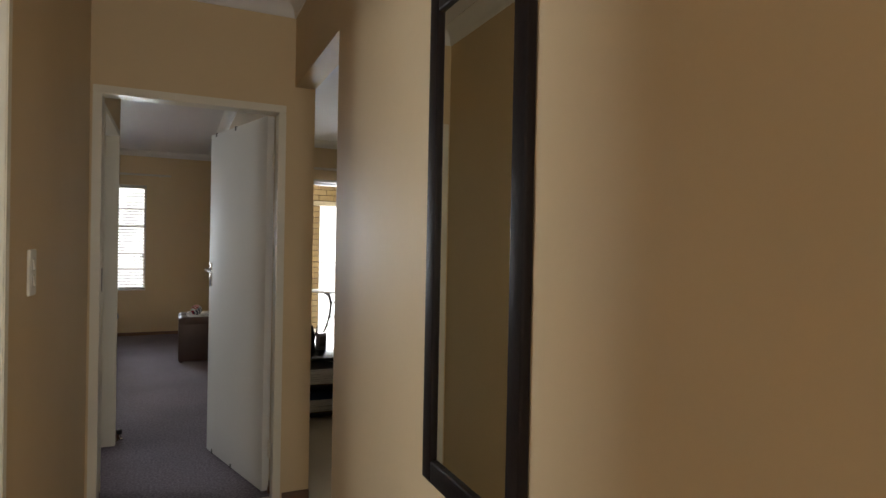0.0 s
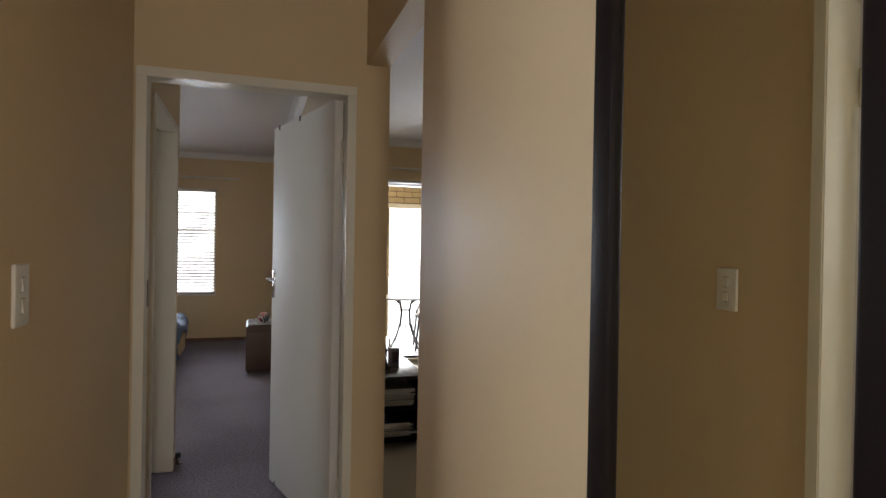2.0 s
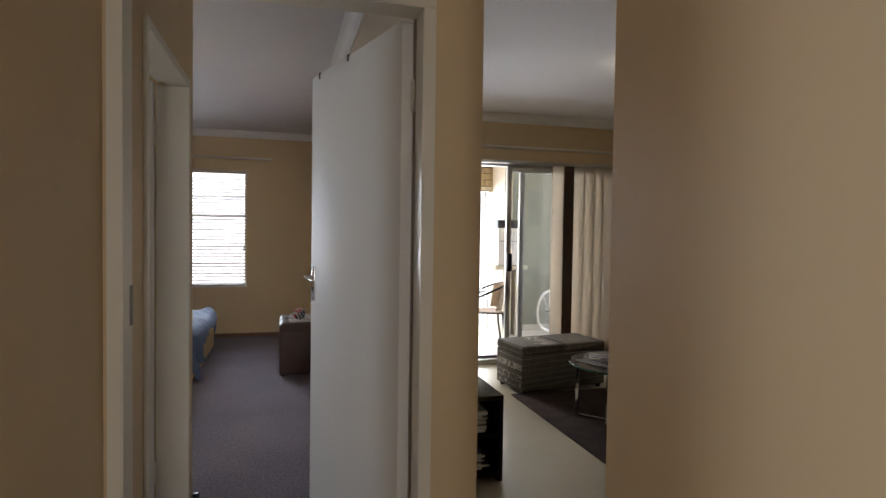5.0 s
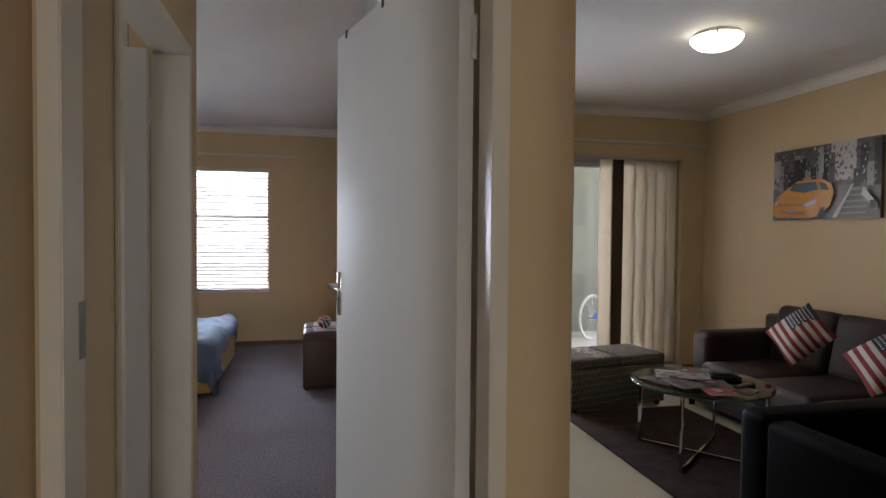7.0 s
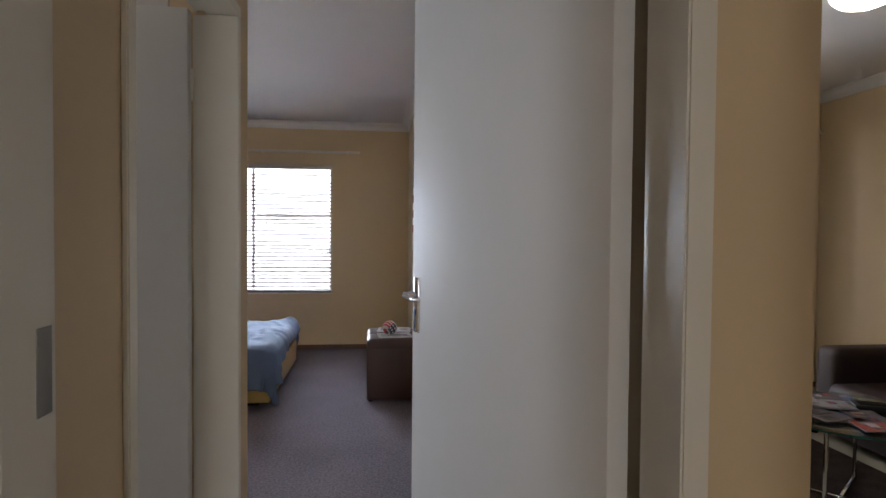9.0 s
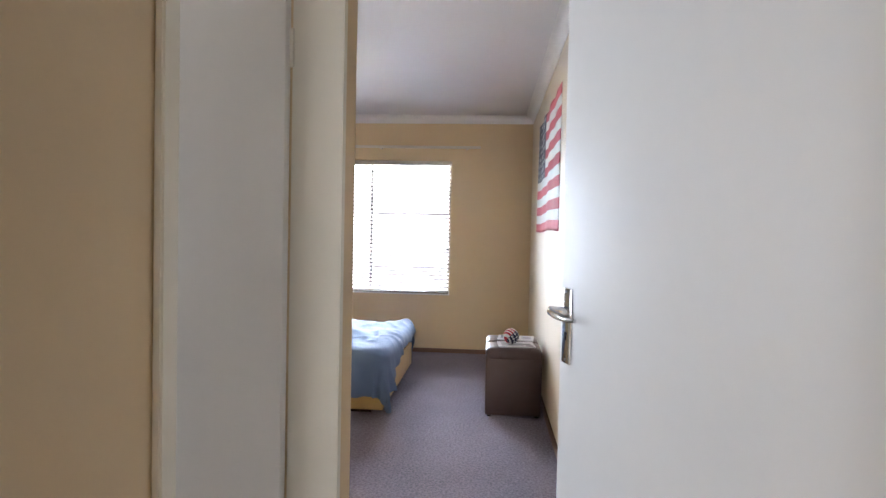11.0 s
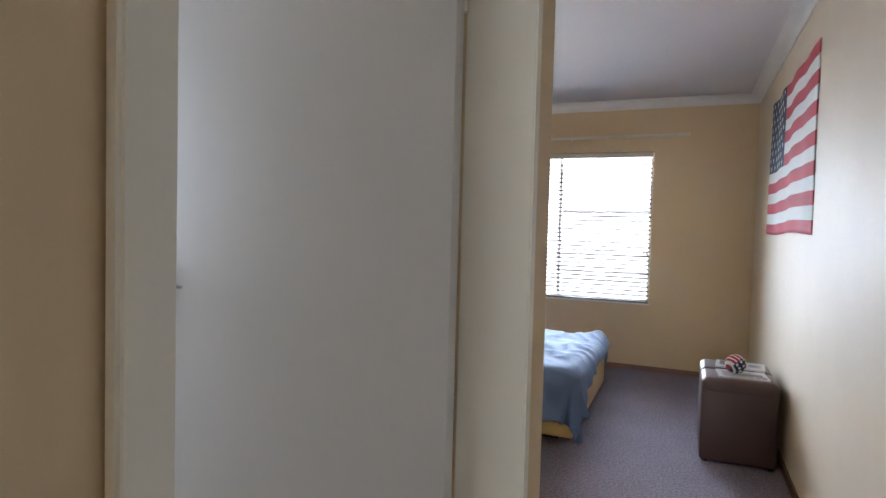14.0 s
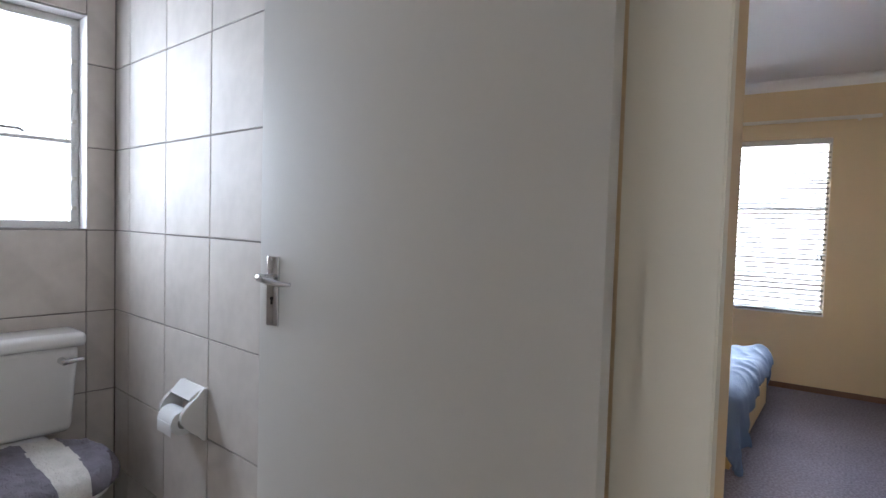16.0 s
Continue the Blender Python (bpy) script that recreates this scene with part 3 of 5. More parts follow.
for nm, box in (("window_frame", (a0, a1, c0, c0 + 0.03)), ("frame_rail", (a0, a1, c1 - 0.03, c1)), ("frame_stile", (a0, a0 + 0.03, c0 + 0.03, c1 - 0.03)), ("frame_stile", (a1 - 0.03, a1, c0 + 0.03, c1 - 0.03)), ("transom", (a0 + 0.03, a1 - 0.03, 1.60, 1.616))):
    part(nm, bm_box(TX - 0.13, TX - 0.09, box[0], box[1], box[2], box[3], 0.002), M_cornice, w2)
p = part("pane", bm_box(TX - 0.112, TX - 0.108, a0 + 0.03, a1 - 0.03, c0 + 0.03, c1 - 0.03), M_glass, w2)
p.visible_shadow = False
for z in (1.33, 1.45, 1.68, 1.80, 1.92):
    part("burglar_bar_lug", bm_box(TX - 0.088, TX - 0.075, a1 - 0.03, a1 - 0.014, z, z + 0.015, 0.001), M_pole, w2)
part("window_stay", bm_tube([(TX - 0.085, 4.19, 1.63), (TX - 0.06, 4.17, 1.635), (TX - 0.06, 4.08, 1.635)], 0.006, 8), M_steel, w2, "steel window stay")
w3 = thing("window_3", "plain bathroom window", "window", kind="structure")
part("window_frame", bm_box(-2.40, -2.36, 0.65, 1.35, 1.25, 1.28, 0.002), M_cornice, w3)
p = part("pane", bm_box(-2.384, -2.380, 0.65, 1.35, 1.28, 2.05), M_glass, w3)
p.visible_shadow = False

# sliding door to the balcony
sd = thing("sliding_door", "aluminium glass sliding door standing half open to the balcony", "sliding door", kind="structure")
sx0, sx1, sz0, sz1 = SL
o = part("outer_frame", bm_box(sx0, sx1, VY + 0.06, VY + 0.15, sz1 - 0.045, sz1, 0.002), M_steel, sd)
part("side_frame", bm_box(sx0, sx0 + 0.04, VY + 0.06, VY + 0.15, sz0 + 0.02, sz1 - 0.045, 0.002), M_steel, o)
part("side_frame", bm_box(sx1 - 0.04, sx1, VY + 0.06, VY + 0.15, sz0 + 0.02, sz1 - 0.045, 0.002), M_steel, o)
part("bottom_track", bm_box(sx0, sx1, VY + 0.06, VY + 0.15, sz0, sz0 + 0.02, 0.002), M_steel, o)


def glass_panel(nm, xa, xb, y, handle):
    q = part(nm, bm_box(xa, xa + 0.055, y, y + 0.032, sz0 + 0.02, sz1 - 0.045, 0.003), M_steel, sd)
    part("stile", bm_box(xb - 0.055, xb, y, y + 0.032, sz0 + 0.02, sz1 - 0.045, 0.003), M_steel, q)
    part("rail", bm_box(xa + 0.055, xb - 0.055, y, y + 0.032, sz1 - 0.10, sz1 - 0.045, 0.003), M_steel, q)
    part("rail", bm_box(xa + 0.055, xb - 0.055, y, y + 0.032, sz0 + 0.02, sz0 + 0.09, 0.003), M_steel, q)
    g = part("pane", bm_box(xa + 0.05, xb - 0.05, y + 0.013, y + 0.018, sz0 + 0.08, sz1 - 0.09), M_glass, q)
    g.visible_shadow = False
    if handle:
        part("pull_handle", bm_box(xa + 0.006, xa + 0.062, y - 0.032, y, 0.96, 1.15, 0.008), M_black, q, "black pull handle")


glass_panel("sliding_panel", 2.275, 3.62, VY + 0.070, True)
glass_panel("fixed_panel", 2.44, 3.64, VY + 0.112, False)
structure("balcony_step", bm_box(sx0, sx1, VY - 0.045, VY + 0.20, 0.0, 0.05, 0.004), M_balcony, "pale raised sill step under the sliding door", "step")

vb = thing("vertical_blind", "beige and brown fabric vertical blinds drawn to one side", "blind")
part("head_track", bm_box(1.0, 3.585, VY - 0.062, VY - 0.022, 2.092, 2.125, 0.003), M_steel, vb, "grey aluminium blind track")
random.seed(5)
for i, (x, ang, dark) in enumerate(((2.814, 14, 0), (2.935, -4, 1), (3.062, 25, 0), (3.178, 30, 0), (3.287, 27, 0), (3.399, 31, 0), (3.515, 22, 0))):
    w, zb = (0.130 if i < 2 else 0.126), 0.075
    bm = bm_grid(6, 14, lambda u, v: ((u - 0.5) * w, 0.010 * math.cos((u - 0.5) * 3) + 0.006 * (1 - v) ** 2 * math.sin(i), zb + (2.088 - zb) * v))
    s = part("vane", bm, M_vdark if dark == 1 else M_vblind, vb, "dark brown fabric vane" if dark == 1 else "beige fabric vane")
    solidify(s, 0.0012)
    s.matrix_local = pose(x, VY - 0.042 - 0.009 * (i % 2), 0, 0, 0, -ang)
    part("vane_weight", bm_box(-w / 2 + 0.005, w / 2 - 0.005, -0.004, 0.004, zb - 0.012, zb + 0.014, 0.002), M_vblind, s)
lp = thing("pelmet_rail", "cream wooden rail running above the sliding door", "curtain rail")
part("rail", bm_box(LVX + 0.002, VX - 0.002, VY - 0.034, VY, 2.250, 2.277, 0.005), M_pole, lp)

# ---- corridor things ----
mi = thing("wall_mirror", "tall mirror in a dark stained wooden frame on the corridor wall", "mirror")
my0, my1, mz0, mz1, fw, fn, ff = 0.742, 1.160, 0.815, 1.935, 0.052, 0.045, 0.046
for nm, box in (("frame_side", (my0, my0 + fn, mz0, mz1)), ("frame_side", (my1 - ff, my1, mz0, mz1)), ("frame_top", (my0 + fn, my1 - ff, mz1 - fw, mz1)), ("frame_bottom", (my0 + fn, my1 - ff, mz0, mz0 + fw))):
    part(nm, bm_box(RX - 0.022, RX, *box, 0.005, 3), M_darkwood, mi)
part("mirror_glass", bm_box(RX - 0.012, RX - 0.004, my0 + fn - 0.004, my1 - ff + 0.004, mz0 + fw - 0.004, mz1 - fw + 0.004), M_mirror, mi, "clear silvered mirror glass", smooth=False)

sw = thing("light_switch", "white plastic double light switch plate on the corridor wall", "light switch", pose(LX, 1.848, 1.258))
part("plate", bm_box(0, 0.009, -0.039, 0.039, -0.064, 0.064, 0.004, 3), M_plastic, sw)
for z in (0.022, -0.022):
    part("rocker", bm_prism([(0.009, z - 0.014), (0.014, z - 0.014), (0.0105, z + 0.014), (0.009, z + 0.014)], "y", -0.010, 0.010), M_plastic, sw)
    # grey sheet painted in for the shade of the gap round the rocker
    part("rocker_gap_shade", bm_box(0.0088, 0.0096, -0.012, 0.012, z - 0.016, z + 0.016), M_slot, sw)


# ---- bedroom things ----
def star_outline(r, turn=0.0):
    return [((r if k % 2 == 0 else r * 0.42) * math.sin(k * math.pi / 5 + turn), (r if k % 2 == 0 else r * 0.42) * math.cos(k * math.pi / 5 + turn)) for k in range(10)]


def flag_rows(cols=9):
    """Places of the stars in the canton, from 0 to 1 across and down."""
    return [((0.5 + c) / 6 if r % 2 == 0 else (1.0 + c) / 6, (0.6 + r) / 9.2) for r in range(9) for c in range(6 if r % 2 == 0 else 5)]


FY0, FY1, FZ0, FZ1 = 8.165, 6.505, 1.352, 2.305


def flag_at(u, v):
    """u along the flag from the canton, v down; the cloth hangs a little loose."""
    d = 0.004 + 0.010 * (0.5 + 0.5 * math.sin(u * 9 + 2 * v)) * v + 0.004 * math.sin(u * 23)
    sag = 0.012 * math.sin(u * math.pi * 3) ** 2 * (1 - v) + 0.008 * math.sin(u * 7) * v
    return Vector((BX - d, FY0 + (FY1 - FY0) * (u + 0.004 * math.sin(v * 9)), FZ1 + (FZ0 - FZ1) * v - sag))


bm = bm_grid(40, 39, flag_at)
fl = thing("flag", "red and white striped cloth flag with a starred navy canton", "flag")
bm.faces.ensure_lookup_table()
for i in range(40):
    for j in range(39):
        bm.faces[i * 39 + j].material_index = 2 if (i < 16 and j < 21) else (0 if (j // 3) % 2 == 0 else 1)
solidify(part("cloth", bm, [M_red, M_white, M_navy], fl), 0.0012)
bm = bmesh.new()
for su, sv in flag_rows():
    o_ = flag_at(su * 0.4, sv * 21 / 39)
    vs = [bm.verts.new((o_.x - 0.0028, o_.y - a * 1.0, o_.z + b)) for a, b in star_outline(0.026)]
    bm.faces.new(vs)
part("stars", bm, M_white, fl, "small white stars")

bed = thing("bed", "low pine bed with a blue duvet hanging over its foot", "bed")
bx0, bx1, by0, by1 = -2.75, -0.766, 6.785, 8.305
part("base_side", bm_box(bx0, bx1, by0, by0 + 0.022, 0.05, 0.255, 0.003), M_pine, bed, "pale pine bed side board")
part("base_side", bm_box(bx0, bx1, by1 - 0.022, by1, 0.05, 0.255, 0.003), M_pine, bed)
part("base_foot", bm_box(bx1 - 0.022, bx1 - 0.0005, by0 + 0.022, by1 - 0.022, 0.05, 0.255, 0.003), M_pine, bed)
part("base_plinth", bm_box(bx0 + 0.1, bx1 - 0.10, by0 + 0.10, by1 - 0.10, 0.0, 0.23), M_darkwood, bed)
part("mattress", bm_box(bx0, bx1 - 0.02, by0 + 0.02, by1 - 0.02, 0.235, 0.44, 0.04, 4), M_mattress, bed, "white mattress")


def duvet_at(u, v):
    """A soft cover laid over the mattress, falling over its edges and rounding the corners."""
    hang = 0.32 - 0.20 * min(1, max(0, (v - 0.17) / 0.33)) ** 0.7
    x = bx0 + u * (bx1 - bx0 + hang)
    y = by0 - 0.31 + v * (by1 - by0 + 0.62)
    r, inset = 0.105, 0.062
    ex, e0, e1 = bx1 - inset, by0 + inset, by1 - inset
    ox, oy = max(0.0, x - ex), min(0.0, y - e0) + max(0.0, y - e1)
    d = math.hypot(ox, oy)
    w = noise.noise((x * 2.6, y * 3.1, 1.3)) * 0.030 + noise.noise((x * 7 + y * 4, y * 6, 4.1)) * 0.016 + 0.009 * math.sin(x * 2.3 + y * 4)
    ridge = abs(noise.noise((x * 5.0 + y * 2.2, y * 4.2 - x * 1.4, 7.7)))
    w += 0.020 * max(0.0, 0.16 - ridge) / 0.16
    px, py, pz = min(x, ex), min(max(y, e0), e1), 0.470 + w
    if d > 0:
        nx, ny = ox / d, oy / d
        a = min(d / r, math.pi / 2)
        fall = max(0.0, d - r * math.pi / 2)
        around = math.atan2(ny, nx) * 0.30 + (y if abs(nx) > abs(ny) else x)
        fold = (0.020 * math.sin(around * 13 + 0.7) + 0.012 * math.sin(around * 29)) * min(1.0, fall * 5)
        out = r * math.sin(a) + 0.13 * fall + fold + noise.noise((x * 9, y * 9, 3.0)) * 0.012
        px, py = px + nx * out, py + ny * out
        pz = pz - r * (1 - math.cos(a)) - fall * 0.95
    return Vector((px, py, max(pz, 0.060 + 0.02 * math.sin(x * 6 + y * 5))))


dv = make("duvet", bm_grid(84, 84, duvet_at), M_duvet)
solidify(dv, 0.018)
sub = dv.modifiers.new("soft", "SUBSURF")
sub.levels = sub.render_levels = 1
tagged(dv, "creased blue cotton duvet spread over the bed", "duvet")

ot = thing("ottoman", "brown faux leather storage ottoman against the bedroom wall", "ottoman")
part("body", bm_box(-0.041, 0.364, 6.905, 7.487, 0.012, 0.458, 0.016, 3), M_brownleather, ot)
for a, b in ((6.903, 7.192), (7.198, 7.489)):
    bm = bm_box(-0.0425, 0.3655, a, b, 0.40, 0.500, 0.034, 4)
    part("lid", bm, M_brownleather, ot, "padded brown leather lid")
for x in (-0.01, 0.335):
    for y in (6.937, 7.457):
        part("foot", bm_lathe([(0, 0), (0.018, 0), (0.02, 0.014), (0, 0.014)], 12, center=(x, y, 0)), M_black, ot)


def magazine(label, m, w, h, t, cover, accents, group=""):
    """A thin magazine: pages, cover and blocks of print."""
    mg = thing("magazine", label, "magazine", m, group)
    part("page_block", bm_box(-w / 2 + 0.002, w / 2 - 0.002, -h / 2 + 0.002, h / 2 - 0.002, 0, t), M_paper, mg)
    cov = part("cover", bm_box(-w / 2, w / 2, -h / 2, h / 2, t, t + 0.0012), cover, mg)
    for i, (a, b, c, d, mt) in enumerate(accents):
        part("print", bm_box(-w / 2 + a * w, -w / 2 + b * w, -h / 2 + c * h, -h / 2 + d * h, t + 0.0012, t + 0.0016 + i * 0.0002), mt, cov)
    return mg


magazine("pale magazine with a photo cover on the ottoman", pose(0.18, 7.055, 0.500, 0, 0, 4), 0.27, 0.20, 0.006, PRINT["pale"], [(0.1, 0.7, 0.15, 0.8, PRINT["light"]), (0.3, 0.9, 0.35, 0.6, PRINT["mid"]), (0.75, 0.95, 0.1, 0.3, PRINT["road"])])
magazine("white brochure with grey print on the ottoman", pose(0.19, 7.33, 0.500, 0, 0, -5), 0.28, 0.21, 0.006, PRINT["pale"], [(0.08, 0.35, 0.3, 0.9, PRINT["mid"]), (0.66, 0.92, 0.35, 0.75, PRINT["light"]), (0.70, 0.86, 0.45, 0.65, PRINT["road"])])

ball = thing("ball", "small leather ball in red, white and navy with stars", "ball", pose(0.143, 7.06, 0.5655, -60, 10, -40))
bm = bmesh.new()
bmesh.ops.create_uvsphere(bm, u_segments=48, v_segments=24, radius=0.058)
for f_ in bm.faces:
    c = f_.calc_center_median()
    lon = math.atan2(c.y, c.x)
    f_.material_index = 2 if abs(lon) < 0.95 else (0 if int((c.z + 0.06) / 0.0117) % 2 == 0 else 1)
part("shell", bm, [M_red, M_white, M_navy], ball)
bm = bmesh.new()
for i in range(4):
    for j in range(5):
        lon, lat = -0.7 + 0.46 * i, -1.0 + 0.5 * j
        n_ = Vector((math.cos(lat) * math.cos(lon), math.cos(lat) * math.sin(lon), math.sin(lat)))
        u_ = n_.orthogonal().normalized()
        v_ = n_.cross(u_)
        bm.faces.new([bm.verts.new(n_ * 0.0590 + u_ * a + v_ * b) for a, b in star_outline(0.012)])
part("stars", bm, M_white, ball, "white stars")


# ---- living room things ----
def ceiling_lamp(label, x, y, lit):
    la = thing("ceiling_lamp", label, "ceiling lamp", pose(x, y, H) @ Matrix.Translation((0, 0, 0)))
    part("base", bm_lathe([(0, 0), (0.138, 0), (0.138, -0.020), (0.146, -0.026), (0, -0.026)], 40), M_cornice, la)
    part("shade", bm_lathe([(0, -0.028), (0.146, -0.028), (0.151, -0.032), (0.148, -0.042), (0.134, -0.062), (0.108, -0.082), (0.070, -0.096), (0.032, -0.103), (0, -0.104)], 48), lit, la, "glowing frosted glass bowl")
    for k in range(3):
        a = k * 2.094 + 2.5
        part("clip", bm_box(-0.007, 0.007, 0.140, 0.156, -0.046, -0.018, 0.002), M_steel, la).matrix_local = pose(0, 0, 0, 0, 0, math.degrees(a))
    return la


ceiling_lamp("lit round glass ceiling lamp in the living room", 2.467, 5.004, M_lampglass)
ceiling_lamp("lit round glass ceiling lamp in the bedroom", -1.37, 7.15, M_lampglass)

pc = thing("canvas_picture", "canvas print of a yellow taxi in a grey city street", "picture")
py0, py1, pz0, pz1 = 6.11, 5.14, 1.490, 2.070
part("canvas", bm_box(VX - 0.030, VX, py1, py0, pz0, pz1, 0.003), PRINT["mid"], pc)
LAYER = [0]


def paint(pts, mt):
    """A patch of print on the canvas; pts: across and up, 0 to 1."""
    LAYER[0] += 1
    x = VX - 0.0302 - LAYER[0] * 0.00005
    bm = bmesh.new()
    bm.faces.new([bm.verts.new((x, py0 + (py1 - py0) * u, pz0 + (pz1 - pz0) * v)) for u, v in pts])
    part("print", bm, PRINT[mt], pc, smooth=False)


def block(u0, u1, v0, v1, mt):
    paint([(u0, v0), (u1, v0), (u1, v1), (u0, v1)], mt)


block(0.0, 1.0, 0.42, 1.0, "mid")
block(0.58, 0.80, 0.5, 1.0, "pale")
block(0.0, 1.0, 0.0, 0.44, "road")
random.seed(11)
for i in range(18):
    u = i / 18 * 1.0
    if 0.60 < u < 0.74:
        continue
    h = 0.62 + 0.36 * random.random()
    block(u, min(u + 0.055 + 0.02 * random.random(), 1.0), 0.40 + 0.05 * random.random(), h, random.choice(["dark", "dark", "mid", "light"]))
for i in range(330):
    u, v = random.random() * 0.97, 0.44 + random.random() * 0.5
    block(u, u + 0.004 + 0.013 * random.random(), v, v + 0.008 + 0.045 * random.random(), random.choice(["light", "pale", "dark", "dark", "dark", "mid", "road"]))
block(0.02, 0.10, 0.60, 0.86, "light")
block(0.24, 0.30, 0.70, 0.90, "light")
block(0.49, 0.53, 0.62, 0.97, "light")
block(0.24, 0.30, 0.56, 0.84, "dark")
paint([(0.62, 0.02), (0.66, 0.02), (0.80, 0.44), (0.785, 0.44)], "pale")
for k in range(5):
    v = 0.06 + 0.075 * k
    paint([(0.68 + 0.022 * k, v), (0.90 + 0.004 * k, v), (0.90 + 0.004 * k, v + 0.022), (0.69 + 0.022 * k, v + 0.022)], "light")
paint([(0.86, 0.30), (0.98, 0.10), (0.995, 0.16), (0.88, 0.40)], "pale")
block(0.93, 0.985, 0.12, 0.22, "dark")
# the taxi
paint([(0.02, 0.10), (0.05, 0.04), (0.40, 0.02), (0.50, 0.05), (0.60, 0.18), (0.63, 0.36), (0.60, 0.47), (0.52, 0.54), (0.28, 0.54), (0.17, 0.44), (0.06, 0.33), (0.03, 0.24)], "yellow")
paint([(0.19, 0.42), (0.24, 0.51), (0.46, 0.51), (0.485, 0.40), (0.34, 0.37)], "glass")
paint([(0.51, 0.40), (0.50, 0.50), (0.56, 0.47), (0.585, 0.38)], "glass")
paint([(0.07, 0.24), (0.40, 0.21), (0.40, 0.185), (0.07, 0.21)], "amber")
paint([(0.10, 0.14), (0.36, 0.11), (0.36, 0.07), (0.10, 0.09)], "amber")
paint([(0.33, 0.20), (0.47, 0.28), (0.46, 0.22), (0.38, 0.17)], "pale")
paint([(0.035, 0.24), (0.10, 0.32), (0.09, 0.26), (0.05, 0.215)], "pale")
block(0.17, 0.26, 0.105, 0.135, "pale")
paint([(0.48, 0.06), (0.50, 0.02), (0.53, 0.04), (0.55, 0.16), (0.52, 0.16)], "dark")
block(0.33, 0.42, 0.545, 0.575, "ochre")

p2 = thing("canvas_picture", "second grey city canvas print on the living room wall", "picture")
part("canvas", bm_box(VX - 0.030, VX, 4.03, 5.00, pz0, pz1, 0.003), PRINT["mid"], p2)
py0, py1, pc = 5.00, 4.03, p2
block(0.0, 1.0, 0.40, 1.0, "light")
for i in range(16):
    u = i / 16
    block(u, u + 0.05, 0.35, 0.6 + 0.38 * random.random(), random.choice(["dark", "mid", "light"]))
block(0.0, 1.0, 0.0, 0.36, "road")

so = thing("sofa", "dark brown three-seat sofa against the living room wall", "sofa", pose(3.38, 4.98, 0))
# local: x from front (-) to back (+), y along
part("base", bm_box(-0.40, 0.50, -0.98, 0.98, 0.05, 0.26, 0.02, 3), M_sofa, so)
for y0, y1 in ((0.80, 1.00), (-1.00, -0.80)):
    part("arm", bm_box(-0.34, 0.50, y0, y1, 0.04, 0.598, 0.055, 5), M_sofa, so, "padded sofa arm")
for i in range(3):
    y = -0.80 + i * 1.6 / 3
    part("seat_cushion", bm_box(-0.45 if i < 2 else -0.42, 0.28, y + 0.004, y + 1.6 / 3 - 0.004, 0.21, 0.385, 0.055, 5), M_sofa, so)
    bc = part("back_cushion", bm_box(0.0, 0.20, -1.6 / 6 + 0.004, 1.6 / 6 - 0.004, 0.0, 0.47, 0.065, 5), M_sofa, so)
    bc.matrix_local = pose(0.18, y + 1.6 / 6, 0.362, 0, 12, 0)
part("back_frame", bm_box(0.34, 0.55, -1.0, 1.0, 0.04, 0.715, 0.04, 4), M_sofa, so)
for x in (-0.36, 0.44):
    for y in (-0.95, 0.95):
        part("foot", bm_lathe([(0, 0), (0.022, 0), (0.028, 0.055), (0, 0.055)], 14, center=(x, y, 0)), M_darkwood, so)


def cushion(label, m, s=0.38):
    """A square pillow printed with stripes and a starred corner."""
    cu = thing("cushion", label, "cushion", m, "flag cushions")
    n = 26

    def at(u, v, side):
        a, b = 2 * u - 1, 2 * v - 1
        bow = (1 - abs(a) ** 2.4) ** 0.55 * (1 - abs(b) ** 2.4) ** 0.55
        pin = 1 - 0.07 * (1 - abs(a) ** 2) * abs(b) ** 3 - 0.07 * (1 - abs(b) ** 2) * abs(a) ** 3
        w = 0.006 * math.sin(9 * u + 5 * v) * bow
        return Vector((a * s / 2 * pin, b * s / 2 * pin, side * (0.075 * bow + w)))
    bm = bm_grid(n, n, lambda u, v: at(u, v, 1))
    bm_grid(n, n, lambda u, v: at(u, 1 - v, -1), bm=bm)
    bm.faces.ensure_lookup_table()
    for k in range(2 * n * n):
        i, j = (k % (n * n)) // n, k % n
        if k >= n * n:
            j = n - 1 - j
        bm.faces[k].material_index = 2 if (i < 13 and j >= 12) else (0 if (j // 2) % 2 == 0 else 1)
    bmesh.ops.remove_doubles(bm, verts=bm.verts[:], dist=0.0004)
    bmesh.ops.recalc_face_normals(bm, faces=bm.faces[:])
    part("cover", bm, [M_cushred, M_cushwhite, M_navy], cu)
    bm = bmesh.new()
    for r in range(7):
        for c in range(7):
            u, v = 0.035 + (c + (0.55 if r % 2 else 0.1)) * 0.067, 0.50 + (r + 0.35) * 0.066
            if u > 0.48:
                continue
            o_, pu, pv = at(u, v, 1), at(u + 0.01, v, 1), at(u, v + 0.01, 1)
            eu, ev = (pu - o_).normalized(), (pv - o_).normalized()
            nn = eu.cross(ev).normalized()
            bm.faces.new([bm.verts.new(o_ + nn * 0.0016 + eu * a + ev * b) for a, b in star_outline(0.0105)])
    part("stars", bm, M_white, cu, "white printed stars")
    return cu


def facing(loc, normal, spin):
    """A pose whose z axis looks along normal, turned about it."""
    return Matrix.Translation(loc) @ Vector(normal).to_track_quat("Z", "Y").to_matrix().to_4x4() @ pose(0, 0, 0, 0, 0, spin)


cushion("flag cushion leaning on its corner against the sofa back", facing((3.33, 5.21, 0.675), (-0.84, -0.18, 0.50), -40), 0.355)
